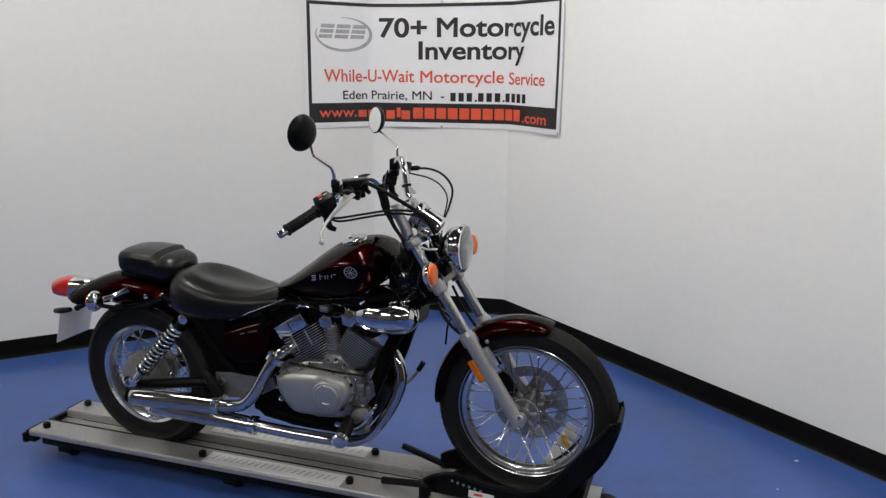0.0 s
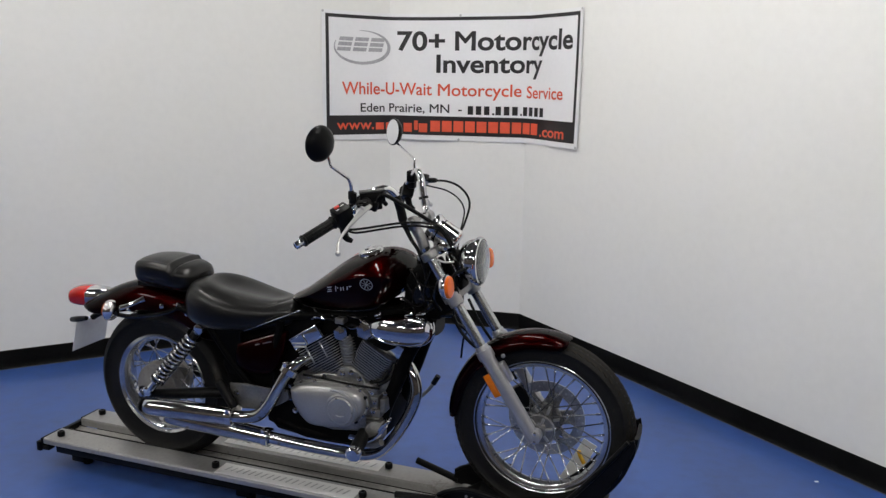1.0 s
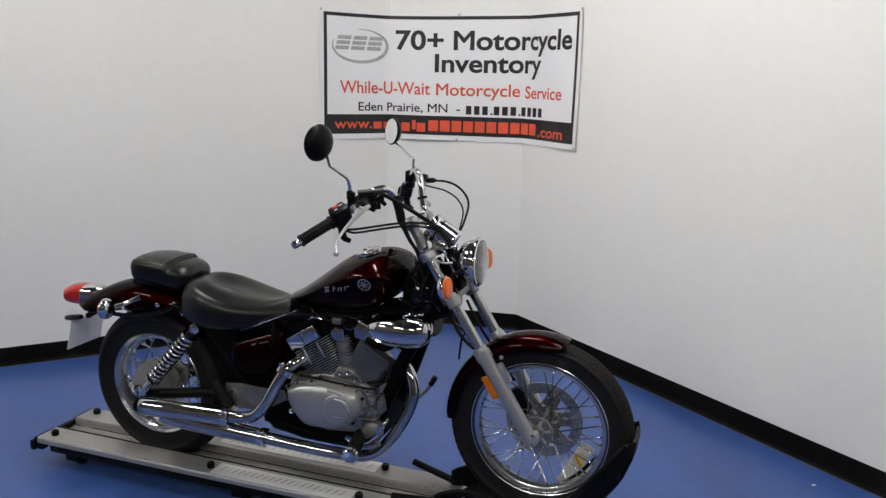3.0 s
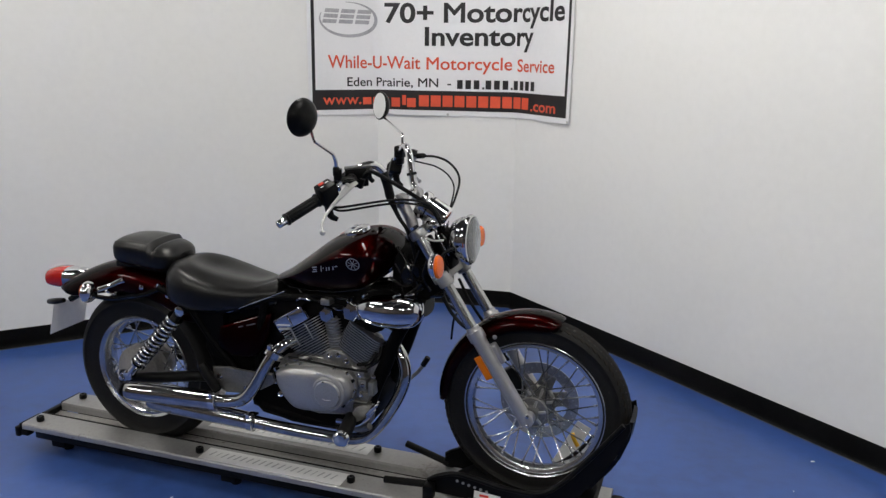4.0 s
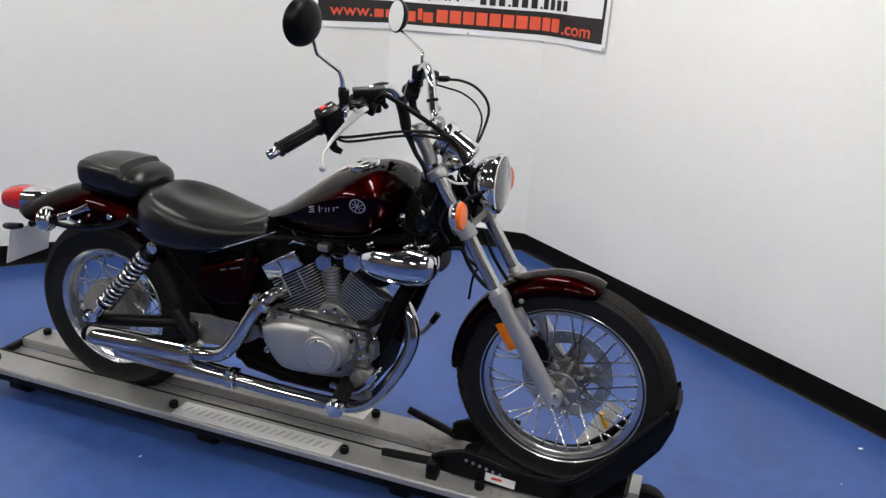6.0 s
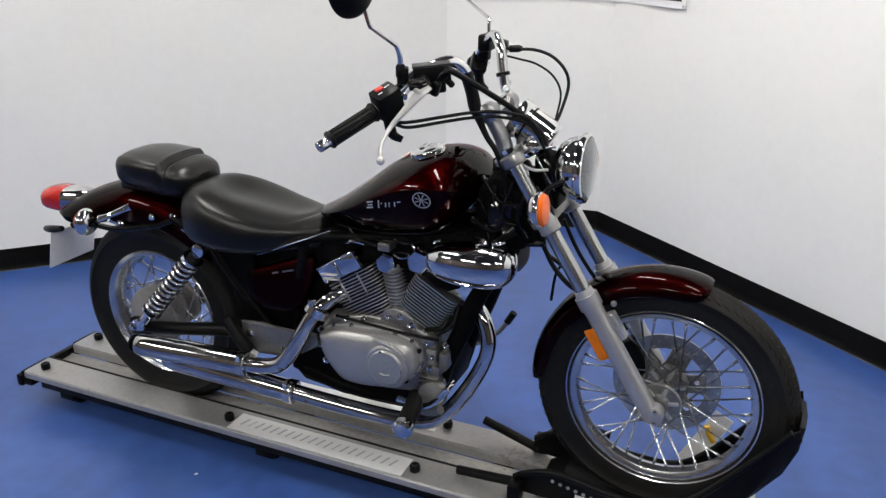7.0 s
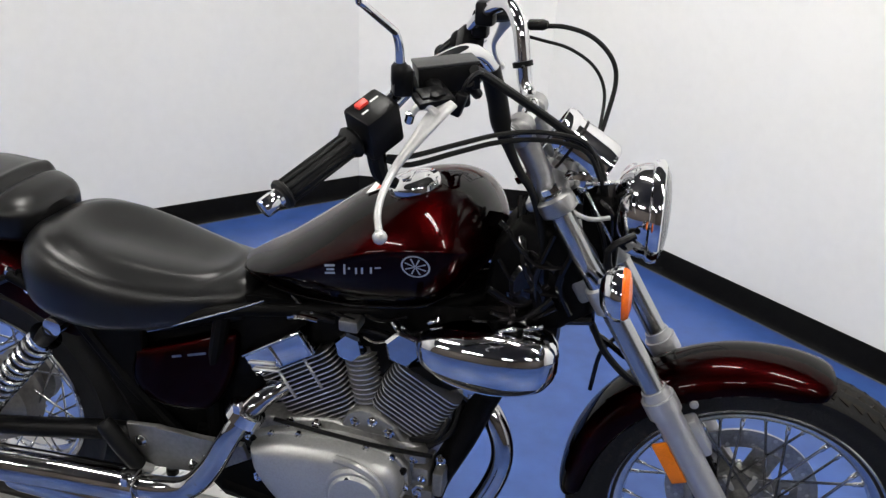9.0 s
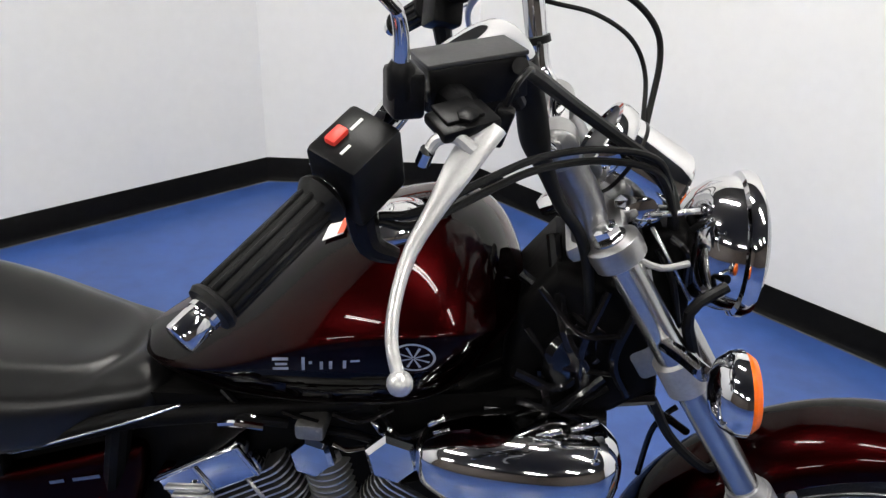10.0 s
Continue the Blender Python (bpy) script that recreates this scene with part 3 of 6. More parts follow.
tube(bm, [(0.846, 0.098, 0.328), (0.853, 0.098, 0.308), (0.866, 0.098, 0.286)], 0.0075, 8)
part("strap", bm, M_YELLOW, chock, "short yellow strap")

# ---- the motorcycle ----
bike = thing("motorcycle", (0, 0, 0.065), "black cherry cruiser motorcycle with chrome engine, exhaust and headlamp", "motorcycle")
F, R = Vector((0.738, 0, 0.447)), Vector((-0.749, 0, 0.386))
RAKE = Vector((-0.3555, 0, 0.556)).normalized()


def fork_at(z, y=0.0, ahead=0.0):
    """Point on the fork line at that height."""
    k = (z - F.z) / RAKE.z
    p = F + RAKE * k
    return Vector((p.x - 0.013 + ahead, y, z))


def arc_tyre(bm, c, out, half, bead, ribs, seg=96):
    """Tyre cross-section with grooves, turned round the axle."""
    prof = []
    n = 22
    for k in range(n + 1):
        a = math.pi * k / n
        w = -half * math.cos(a) * (0.62 + 0.38 * math.sin(a)) if abs(math.cos(a)) > 0.9 else -half * math.cos(a)
        r = bead + (out - bead) * math.sin(a) ** 0.72
        if ribs and 5 < k < n - 5 and (k % ribs == 0):
            r -= 0.0035
        prof.append((r, w))
    prof += [(bead - 0.004, half * 0.55), (bead - 0.004, -half * 0.55)]
    z = Vector((0, 1, 0))
    rows = []
    for r, w in prof:
        rows.append([Vector(c) + z * w + Vector((math.cos(2 * math.pi * k / seg), 0, math.sin(2 * math.pi * k / seg))) * r for k in range(seg)])
    return skin(bm, rows, closed=True)


def rim(bm, c, r, half, seg=72):
    prof = [(r + 0.006, -half), (r + 0.009, -half + 0.003), (r + 0.006, -half + 0.007), (r - 0.008, -half + 0.009), (r - 0.017, -half * 0.52), (r - 0.022, 0.0),
            (r - 0.017, half * 0.52), (r - 0.008, half - 0.009), (r + 0.006, half - 0.007), (r + 0.009, half - 0.003), (r + 0.006, half), (r - 0.004, half * 0.8), (r - 0.010, 0), (r - 0.004, -half * 0.8)]
    rows = [[Vector(c) + Vector((math.cos(2 * math.pi * k / seg) * q, w, math.sin(2 * math.pi * k / seg) * q)) for k in range(seg)] for q, w in prof]
    return skin(bm, rows, closed=True)


def spokes(wheel, c, rim_r, hub_r, hub_y, count, name):
    """Crossed wire spokes on shared meshes, each with its nipple."""
    for side in (-1, 1):
        for cross in (-1, 1):
            n = count // 4
            me = None
            for k in range(n):
                a = 2 * math.pi * (k + (0.25 if side > 0 else 0.0) + (0.5 if cross > 0 else 0)) / n
                b = a + cross * radians(62)
                p = Vector(c) + Vector((math.cos(b) * hub_r, side * hub_y, math.sin(b) * hub_r))
                q = Vector(c) + Vector((math.cos(a) * rim_r, side * 0.006, math.sin(a) * rim_r))
                if me is None:
                    bm = bmesh.new()
                    length = (q - p).length
                    lathe(bm, [(0.0024, 0), (0.0024, length - 0.018), (0.0038, length - 0.017), (0.0038, length), (0.0, length)], (0, 0, 0), (0, 0, 1), 6)
                    me = mesh_of("spoke", bm, M_SPOKE)
                m = Matrix.Translation(p) @ (q - p).to_track_quat("Z", "Y").to_matrix().to_4x4()
                piece("spoke", me, m, wheel)


# front wheel
bm = bmesh.new()
rim(bm, F, 0.222, 0.030)
front_wheel = part("front_wheel", bm, M_RIM, bike, "wire-spoked front wheel with polished rim")
bm = bmesh.new()
arc_tyre(bm, F, 0.305, 0.045, 0.223, 3)
part("tyre", bm, M_TYRE, front_wheel, "black ribbed front tyre with dusty tread")
bm = bmesh.new()
for k in range(76):
    a = 2 * math.pi * k / 76
    for s in (-1, 1):
        m = Matrix.Translation(F) @ Matrix.Rotation(-a - s * 0.02, 4, "Y") @ Matrix.Translation((0.2945, s * 0.0215, 0)) @ Matrix.Rotation(s * 0.66, 4, "Z") @ Matrix.Rotation(s * 0.35, 4, "X")
        block(bm, (0.0034, 0.021, 0.019), m, 0)
    m = Matrix.Translation(F) @ Matrix.Rotation(-a, 4, "Y") @ Matrix.Translation((0.3022, 0, 0))
    block(bm, (0.0034, 0.014, 0.022), m, 0)
part("tread_block", bm, M_TREAD, front_wheel, "dusty brown tread blocks", 0, kind="stuff")
bm = bmesh.new()
lathe(bm, [(0.012, -0.070), (0.022, -0.068), (0.024, -0.056), (0.020, -0.050), (0.026, -0.045), (0.044, -0.044), (0.046, -0.050), (0.051, -0.050), (0.052, -0.040), (0.024, -0.034), (0.022, 0.0), (0.024, 0.03),
           (0.045, 0.036), (0.045, 0.042), (0.052, 0.044), (0.052, 0.056), (0.012, 0.060)], F, (0, 1, 0), 28)
part("hub", bm, M_CRANK, front_wheel, "cast aluminium hub")
spokes(front_wheel, F, 0.202, 0.042, 0.036, 36, "front")
bm = bmesh.new()
seg, rows = 72, []
for r, h in ((0.094, 0.0), (0.130, 0.0), (0.130, 0.005), (0.094, 0.005)):
    rows.append([F + Vector((math.cos(2 * math.pi * k / seg) * r, 0.058 + h, math.sin(2 * math.pi * k / seg) * r)) for k in range(seg)])
skin(bm, rows, closed=True)
part("brake_disc", bm, M_DISC, front_wheel, "drilled steel brake disc")
bm = bmesh.new()
for k in range(45):
    a = 2 * math.pi * k / 45
    r = (0.123, 0.112, 0.101)[k % 3]
    lathe(bm, [(0.0034, 0), (0.0034, 0.0008), (0.0, 0.0008)], F + Vector((math.cos(a) * r, 0.0579, math.sin(a) * r)), (0, -1, 0), 8)
part("disc_hole", bm, M_ALU, front_wheel, kind="stuff")
bm = bmesh.new()
lathe(bm, [(0.020, 0.030), (0.050, 0.036), (0.056, 0.044), (0.056, 0.060), (0.020, 0.064)], F, (0, 1, 0), 40)
for k in range(6):
    a = 2 * math.pi * k / 6 + 0.2
    m = Matrix.Translation(F + Vector((math.cos(a) * 0.074, 0.0575, math.sin(a) * 0.074))) @ Matrix.Rotation(-a, 4, "Y")
    arm = bmesh.new()
    block(arm, (0.046, 0.006, 0.050), m, 0.002)
    bmesh.ops.bevel(arm, geom=[e for e in arm.edges if abs(e.verts[0].co.y - e.verts[1].co.y) > 0.001], offset=0.008, segments=3, profile=0.5, affect="EDGES")
    part("carrier_arm", arm, M_CRANK, front_wheel)
part("disc_carrier", bm, M_CRANK, front_wheel, "cast disc carrier with windows")
for k in range(6):
    a = 2 * math.pi * k / 6 + 0.2
    bm = bmesh.new()
    m = Matrix.Translation(F + Vector((math.cos(a) * 0.036, 0.036, math.sin(a) * 0.036))) @ Matrix.Rotation(-a, 4, "Y")
    block(bm, (0.034, 0.012, 0.010), m, 0.003)
    part("carrier_rib", bm, M_ALU, front_wheel, "bright cast rib")
    bm = bmesh.new()
    m = Matrix.Translation(F + Vector((math.cos(a) * 0.034, -0.047, math.sin(a) * 0.034))) @ Matrix.Rotation(-a, 4, "Y")
    block(bm, (0.026, 0.008, 0.009), m, 0.0025)
    part("hub_rib", bm, M_ALU, front_wheel, "bright cast rib")
    bm = bmesh.new()
    lathe(bm, [(0.007, 0), (0.007, 0.006), (0, 0.006)], F + Vector((math.cos(a + 0.1) * 0.076, 0.054, math.sin(a + 0.1) * 0.076)), (0, -1, 0), 8)
    part("carrier_bolt", bm, M_CHROME, front_wheel)

# rear wheel
bm = bmesh.new()
rim(bm, R, 0.192, 0.045)
rear_wheel = part("rear_wheel", bm, M_RIM, bike, "wire-spoked rear wheel with polished rim")
bm = bmesh.new()
arc_tyre(bm, R, 0.2985, 0.064, 0.193, 4)
part("tyre", bm, M_TYRE, rear_wheel, "wide black rear tyre")
bm = bmesh.new()
lathe(bm, [(0.012, -0.085), (0.03, -0.085), (0.05, -0.074), (0.088, -0.070), (0.092, -0.062), (0.092, -0.02), (0.06, -0.012), (0.05, 0.03), (0.07, 0.04), (0.07, 0.06), (0.012, 0.07)], R, (0, 1, 0), 36)
part("drum_hub", bm, M_DRUM, rear_wheel, "cast drum brake hub")
spokes(rear_wheel, R, 0.172, 0.084, 0.045, 36, "rear")


def fender(c, rows, mat, name, label, thick=0.004):
    """Curved mudguard: rows of angle, outer radius, side reach, half width."""
    bm = bmesh.new()
    rings = []
    for a, r, reach, w in spline(rows, 6):
        a = radians(a)
        ring = []
        n = 18
        for sign, dr in ((1, 0.0), (-1, thick)):
            for k in range(n + 1):
                u = k / n if sign > 0 else 1 - k / n
                ang = math.pi * (u - 0.5) * 1.0
                y = (w - dr * 0.8) * math.copysign(abs(math.sin(ang)) ** 0.8, math.sin(ang))
                rr = (r - dr) - reach * (1 - math.cos(ang) ** 0.85 if math.cos(ang) > 0 else 1.0)
                ring.append(c + Vector((math.cos(a) * rr, y, math.sin(a) * rr)))
        rings.append(ring)
    skin(bm, rings)
    return part(name, bm, mat, bike, label)


fender(F, [(75, 0.314, 0.012, 0.040), (78, 0.318, 0.030, 0.056), (87, 0.322, 0.042, 0.062), (110, 0.325, 0.046, 0.064), (140, 0.324, 0.045, 0.063), (165, 0.321, 0.042, 0.062), (176, 0.319, 0.036, 0.058), (180, 0.316, 0.02, 0.050)],
       M_MAROON, "front_fender", "glossy black cherry front mudguard")
fender(R, [(38, 0.392, 0.03, 0.085), (48, 0.400, 0.075, 0.094), (80, 0.405, 0.092, 0.098), (105, 0.412, 0.098, 0.098), (122, 0.422, 0.092, 0.096), (132, 0.436, 0.075, 0.090), (137, 0.447, 0.055, 0.080), (140, 0.453, 0.03, 0.062)],
       M_MAROON, "rear_fender", "glossy black cherry rear mudguard")
bm = bmesh.new()
tube(bm, [(-0.58, -0.104, 0.735), (-0.66, -0.106, 0.700), (-0.80, -0.104, 0.668), (-0.90, -0.098, 0.665)], 0.009, 8)
part("fender_strut", bm, M_BLACKGLOSS, bike)
for x, z in ((-0.675, 0.722), (-0.60, 0.735), (-0.565, 0.705)):
    bm = bmesh.new()
    lathe(bm, [(0.010, 0), (0.010, 0.004), (0.006, 0.008), (0.0, 0.009)], (x, -0.103, z), (0, -1, 0), 12)
    part("fender_bolt", bm, M_CHROME, bike, "chrome bolt")

# fork
for side in (-1, 1):
    y = side * 0.093
    bm = bmesh.new()
    p0, p1 = fork_at(F.z - 0.012, y), fork_at(0.712, y)
    tube(bm, [p0, fork_at(0.50, y), fork_at(0.678, y), fork_at(0.686, y), p1], [0.021, 0.0225, 0.0225, 0.027, 0.027], 20, 3)
    lathe(bm, [(0.016, -0.020), (0.022, -0.016), (0.022, 0.016), (0.016, 0.020)], F + Vector((-0.003, y, 0)), (0, 1, 0), 18)
    slider = part("fork_slider", bm, M_FORK, bike, "grey painted fork lower leg")
    for dz in (0.016, -0.014):
        bm = bmesh.new()
        lathe(bm, [(0.006, 0), (0.006, 0.005), (0.003, 0.007), (0, 0.007)], F + Vector((0.000, y + side * 0.020, dz)), (0, side, 0), 8)
        part("bolt", bm, M_CHROME, slider)
    bm = bmesh.new()
    rod(bm, fork_at(0.708, y), fork_at(0.724, y), 0.0235, 18, 0.0205)
    part("dust_seal", bm, M_FORK, slider)
    bm = bmesh.new()
    rod(bm, fork_at(0.69, y), fork_at(1.018, y), 0.0175, 20)
    part("fork_tube", bm, M_POLISH, bike, "polished chrome fork tube")
    bm = bmesh.new()
    if side < 0:
        block(bm, (0.007, 0.027, 0.080), Matrix.Translation((0.592, -0.102, 0.598)) @ Matrix.Rotation(math.atan2(RAKE.x, RAKE.z), 4, "Y") @ Matrix.Rotation(radians(76), 4, "Z"), 0.003)
        part("reflector", bm, M_REFLECTOR, slider, "amber side reflector")
    else:
        block(bm, (0.05, 0.045, 0.10), Matrix.Translation((0.655, 0.066, 0.50)) @ Matrix.Rotation(math.atan2(RAKE.x, RAKE.z), 4, "Y"), 0.008)
        part("brake_caliper", bm, M_BLACK, slider, "black brake caliper")

bm = bmesh.new()
for side in (-1, 1):
    lathe(bm, [(0.022, -0.015), (0.0275, -0.012), (0.0285, 0.0), (0.0275, 0.010), (0.022, 0.014), (0.012, 0.016)], fork_at(1.004, side * 0.09), RAKE, 20)
block(bm, (0.066, 0.17, 0.020), Matrix.Translation(fork_at(1.003, 0, -0.018)) @ Matrix.Rotation(math.atan2(RAKE.x, RAKE.z), 4, "Y"), 0.008)
part("upper_fork_clamp", bm, M_CAST2, bike, "cast silver upper fork clamp")
for side in (-1, 1):
    bm = bmesh.new()
    lathe(bm, [(0.019, -0.024), (0.0245, -0.020), (0.0245, 0.020), (0.019, 0.024)], fork_at(0.868, side * 0.09), RAKE, 18)
    part("lower_fork_clamp", bm, M_COVER, bike, "cast silver lower fork clamp")
bridge = bmesh.new()
block(bridge, (0.058, 0.15, 0.040), Matrix.Translation(fork_at(0.868, 0, -0.022)) @ Matrix.Rotation(math.atan2(RAKE.x, RAKE.z), 4, "Y"), 0.008)
part("clamp_bridge", bridge, M_CAST, bike, "cast grey lower fork bridge")
for side in (-1, 1):
    bm = bmesh.new()
    lathe(bm, [(0.010, 0.0), (0.014, 0.002), (0.014, 0.010), (0.009, 0.013)], fork_at(1.018, side * 0.09), RAKE, 6)
    part("fork_cap", bm, M_CHROME, bike)
bm = bmesh.new()
lathe(bm, [(0.030, -0.080), (0.034, -0.075), (0.034, 0.05), (0.030, 0.055)], fork_at(0.92, 0, -0.045), RAKE, 20)
part("steering_head", bm, M_BLACK, bike)
bm = bmesh.new()
lathe(bm, [(0.020, 0), (0.022, 0.003), (0.022, 0.012), (0.012, 0.018)], fork_at(1.005, 0, -0.055), RAKE, 6)
part("stem_nut", bm, M_CHROME, bike)

bm = bmesh.new()
slab(bm, [(0.402, 0.995), (0.420, 1.006), (0.446, 1.003), (0.460, 0.972), (0.464, 0.890), (0.440, 0.862), (0.415, 0.880), (0.405, 0.945)], -0.040, 0.040, 0.010, 3)
part("headlamp_bracket", bm, M_DULL, bike, "black bracket behind the headlamp")
bm = bmesh.new()
rod(bm, (0.404, -0.046, 1.024), (0.452, -0.044, 1.032), 0.0034, 10)
part("stay_pin", bm, M_SPRING, bike, "short bright pin above the headlamp bracket")
bm = bmesh.new()
rod(bm, (0.407, -0.050, 1.012), (0.458, -0.052, 0.933), 0.0026, 8)
part("stay_rod", bm, M_SPRING, bike, "thin bright stay beside the headlamp")
for k, (a, b, c) in enumerate((((0.418, -0.044, 0.985), (0.436, -0.052, 0.955), (0.452, -0.046, 0.900)), ((0.428, -0.044, 1.000), (0.446, -0.050, 0.985), (0.452, -0.044, 0.945)), ((0.412, -0.044, 0.935), (0.432, -0.054, 0.915), (0.446, -0.046, 0.872)))):
    bm = bmesh.new()
    tube(bm, [a, b, c], 0.0040, 8, 6)
    part("wiring", bm, M_BLACKGLOSS if k % 2 else M_BLACK, bike, "black wiring hose")

# headlamp
HL, HAX = Vector((0.490, 0, 0.977)), Vector((0.998, 0, 0.04)).normalized()
bm = bmesh.new()
lathe(bm, [(0.016, -0.048), (0.038, -0.044), (0.056, -0.033), (0.067, -0.018), (0.0725, -0.002), (0.0735, 0.010), (0.0785, 0.013), (0.0805, 0.020), (0.078, 0.028), (0.073, 0.030), (0.072, 0.024)], HL, HAX, 48)
headlamp = part("headlamp", bm, M_CHROME, bike, "round chrome headlamp")
bm = bmesh.new()
lathe(bm, [(0.073, 0.024), (0.071, 0.031), (0.058, 0.037), (0.035, 0.041), (0.0, 0.043)], HL, HAX, 40)
part("lens", bm, M_CLEAR, headlamp, "ribbed clear headlamp glass")
bm = bmesh.new()
lathe(bm, [(0.072, 0.022), (0.055, 0.005), (0.028, -0.010), (0.0, -0.014)], HL, HAX, 32)
part("reflector_bowl", bm, M_CHROME, headlamp)
for side in (-1, 1):
    bm = bmesh.new()
    tube(bm, [HL + Vector((-0.005, side * 0.078, -0.01)), HL + Vector((-0.04, side * 0.094, -0.035)), fork_at(0.885, side * 0.09, 0.02)], [0.006, 0.006, 0.008], 8, 3)
    part("headlamp_bracket", bm, M_BLACK, headlamp)
bm = bmesh.new()
tube(bm, [fork_at(1.000, -0.09, 0.01), (0.415, -0.085, 0.985), (0.445, -0.070, 0.985)], 0.0035, 8, 3)
tube(bm, [fork_at(0.985, -0.090, 0.022), (0.422, -0.096, 0.925), (0.448, -0.098, 0.880)], 0.0028, 8, 3)
part("stay_rod", bm, M_ALU, headlamp, "thin metal stay")

# speedometer
GA, GT = Vector((-0.87, 0, 0.50)).normalized(), Vector((0.347, 0, 1.081))
bm = bmesh.new()
lathe(bm, [(0.020, -0.098), (0.036, -0.096), (0.0415, -0.090), (0.0425, -0.078), (0.0425, -0.020), (0.046, -0.016), (0.048, -0.004), (0.046, 0.004), (0.041, 0.005), (0.040, 0.0)], GT, GA, 32)
speedo = part("speedometer", bm, M_CHROME, bike, "chrome speedometer cup")
bm = bmesh.new()
lathe(bm, [(0.040, 0.001), (0.0, 0.0012)], GT, GA, 28)
part("dial", bm, M_DIAL, speedo, "black dial face")
bm = bmesh.new()
lathe(bm, [(0.0424, -0.032), (0.0432, -0.031), (0.0432, -0.028), (0.0424, -0.027)], GT, GA, 32, ring=True)
part("band", bm, M_BLACK, speedo)
bm = bmesh.new()
block(bm, (0.05, 0.09, 0.035), Matrix.Translation((0.392, 0, 1.020)) @ Matrix.Rotation(radians(-33), 4, "Y"), 0.01)
part("warning_lamp_panel", bm, M_CHROME, speedo)


def signal(at, axis, name, lens, label, r=0.038, sub=None):
    bm = bmesh.new()
    lathe(bm, [(0.006, -0.022), (0.018, -0.020), (0.030, -0.013), (r * 0.97, -0.003), (r, 0.003), (r, 0.008), (r * 0.93, 0.009)], at, axis, 26)
    body = part(name, bm, M_CHROME, bike, label)
    bm = bmesh.new()
    lathe(bm, [(r * 0.92, 0.006), (r * 0.92, 0.012), (r * 0.82, 0.017), (r * 0.5, 0.020), (0.0, 0.021)], at, axis, 26)
    part("lens", bm, lens, body, "amber plastic lens")
    return body


for side in (-1, 1):
    s = signal(Vector((0.470, side * 0.218, 0.940)), (1, 0, 0.10), "front_turn_signal", M_AMBER, "chrome front indicator with amber lens", 0.038)
    bm = bmesh.new()
    tube(bm, [fork_at(0.910, side * 0.105), (0.44, side * 0.15, 0.926), (0.450, side * 0.190, 0.937)], 0.008, 10, 4)
    part("stalk", bm, M_CHROME, s)
    s = signal(Vector((-0.827, side * 0.192, 0.714)), (-1, 0, 0.0), "rear_turn_signal", M_AMBER, "round chrome rear indicator", 0.038)
    bm = bmesh.new()
    tube(bm, [(-0.822, side * 0.168, 0.713), (-0.796, side * 0.142, 0.721), (-0.765, side * 0.116, 0.736), (-0.748, side * 0.105, 0.744)], [0.010, 0.008, 0.009, 0.012], 10, 4)
    tube(bm, [(-0.800, side * 0.140, 0.709), (-0.792, side * 0.122, 0.694), (-0.785, side * 0.108, 0.688)], 0.006, 8, 3)
    part("stalk", bm, M_CHROME, s)

# tail lamp and plate
bm = bmesh.new()
loft(bm, [(-1.184, 0.678, 0.698, 0.020, 0.5), (-1.176, 0.660, 0.718, 0.040, 0.5), (-1.14, 0.654, 0.732, 0.046, 0.5), (-1.09, 0.656, 0.736, 0.046, 0.5), (-1.082, 0.664, 0.731, 0.042, 0.5)], 4, 24)
tail = part("tail_lamp", bm, M_RED, bike, "red tail lamp lens")
bm = bmesh.new()
loft(bm, [(-1.090, 0.656, 0.735, 0.0465, 0.5), (-1.060, 0.654, 0.736, 0.044, 0.5), (-1.02, 0.662, 0.736, 0.036, 0.5), (-0.985, 0.68, 0.732, 0.020, 0.5)], 4, 24)
part("lamp_base", bm, M_CHROME, tail, "chrome tail lamp base")
bm = bmesh.new()
block(bm, (0.003, 0.178, 0.122), Matrix.Translation((-1.114, 0, 0.544)) @ Matrix.Rotation(radians(14), 4, "Y"), 0.001)
plate = part("number_plate", bm, M_WHITE, bike, "blank white plate below the tail lamp")
bm = bmesh.new()
tube(bm, [(-1.0, 0, 0.655), (-1.06, 0, 0.625), (-1.100, 0, 0.602)], 0.012, 8)
tube(bm, [(-1.03, -0.105, 0.636), (-1.085, -0.092, 0.622), (-1.138, -0.068, 0.608)], [0.009, 0.012, 0.010], 8)
part("plate_bracket", bm, M_BLACK, plate)

# tank
bm = bmesh.new()
TANK = [(x, zb, zt, w, (zm - zb) / (zt - zb)) for x, zb, zm, zt, w in (
    (-0.168, 0.786, 0.794, 0.802, 0.024), (-0.150, 0.780, 0.799, 0.812, 0.062), (-0.10, 0.777, 0.815, 0.842, 0.104), (-0.03, 0.778, 0.846, 0.893, 0.138),
    (0.05, 0.783, 0.889, 0.951, 0.159), (0.12, 0.794, 0.919, 0.982, 0.170), (0.18, 0.808, 0.932, 0.994, 0.174), (0.222, 0.832, 0.934, 0.987, 0.165),
    (0.250, 0.860, 0.926, 0.969, 0.140), (0.270, 0.880, 0.913, 0.942, 0.102), (0.284, 0.890, 0.902, 0.916, 0.050))]
TANK_TOP, TANK_LOW, TANK_UNDER, TANK_LEAN = 1.45, 0.95, 0.13, 0.25


def tank_lean(x, y, z, a, w):
    """Flanks that lean in below the shoulder line."""
    return y * (1 - TANK_LEAN * max(0.0, -math.sin(a)) ** 1.25), z


loft(bm, TANK, 6, 96, TANK_TOP, TANK_LOW, tank_lean, 1.0, TANK_UNDER)
tank = part("fuel_tank", bm, M_MAROON, bike, "teardrop fuel tank in glossy black cherry")


def tank_row(x):
    return min(spline(TANK, 24), key=lambda q: abs(q[0] - x))


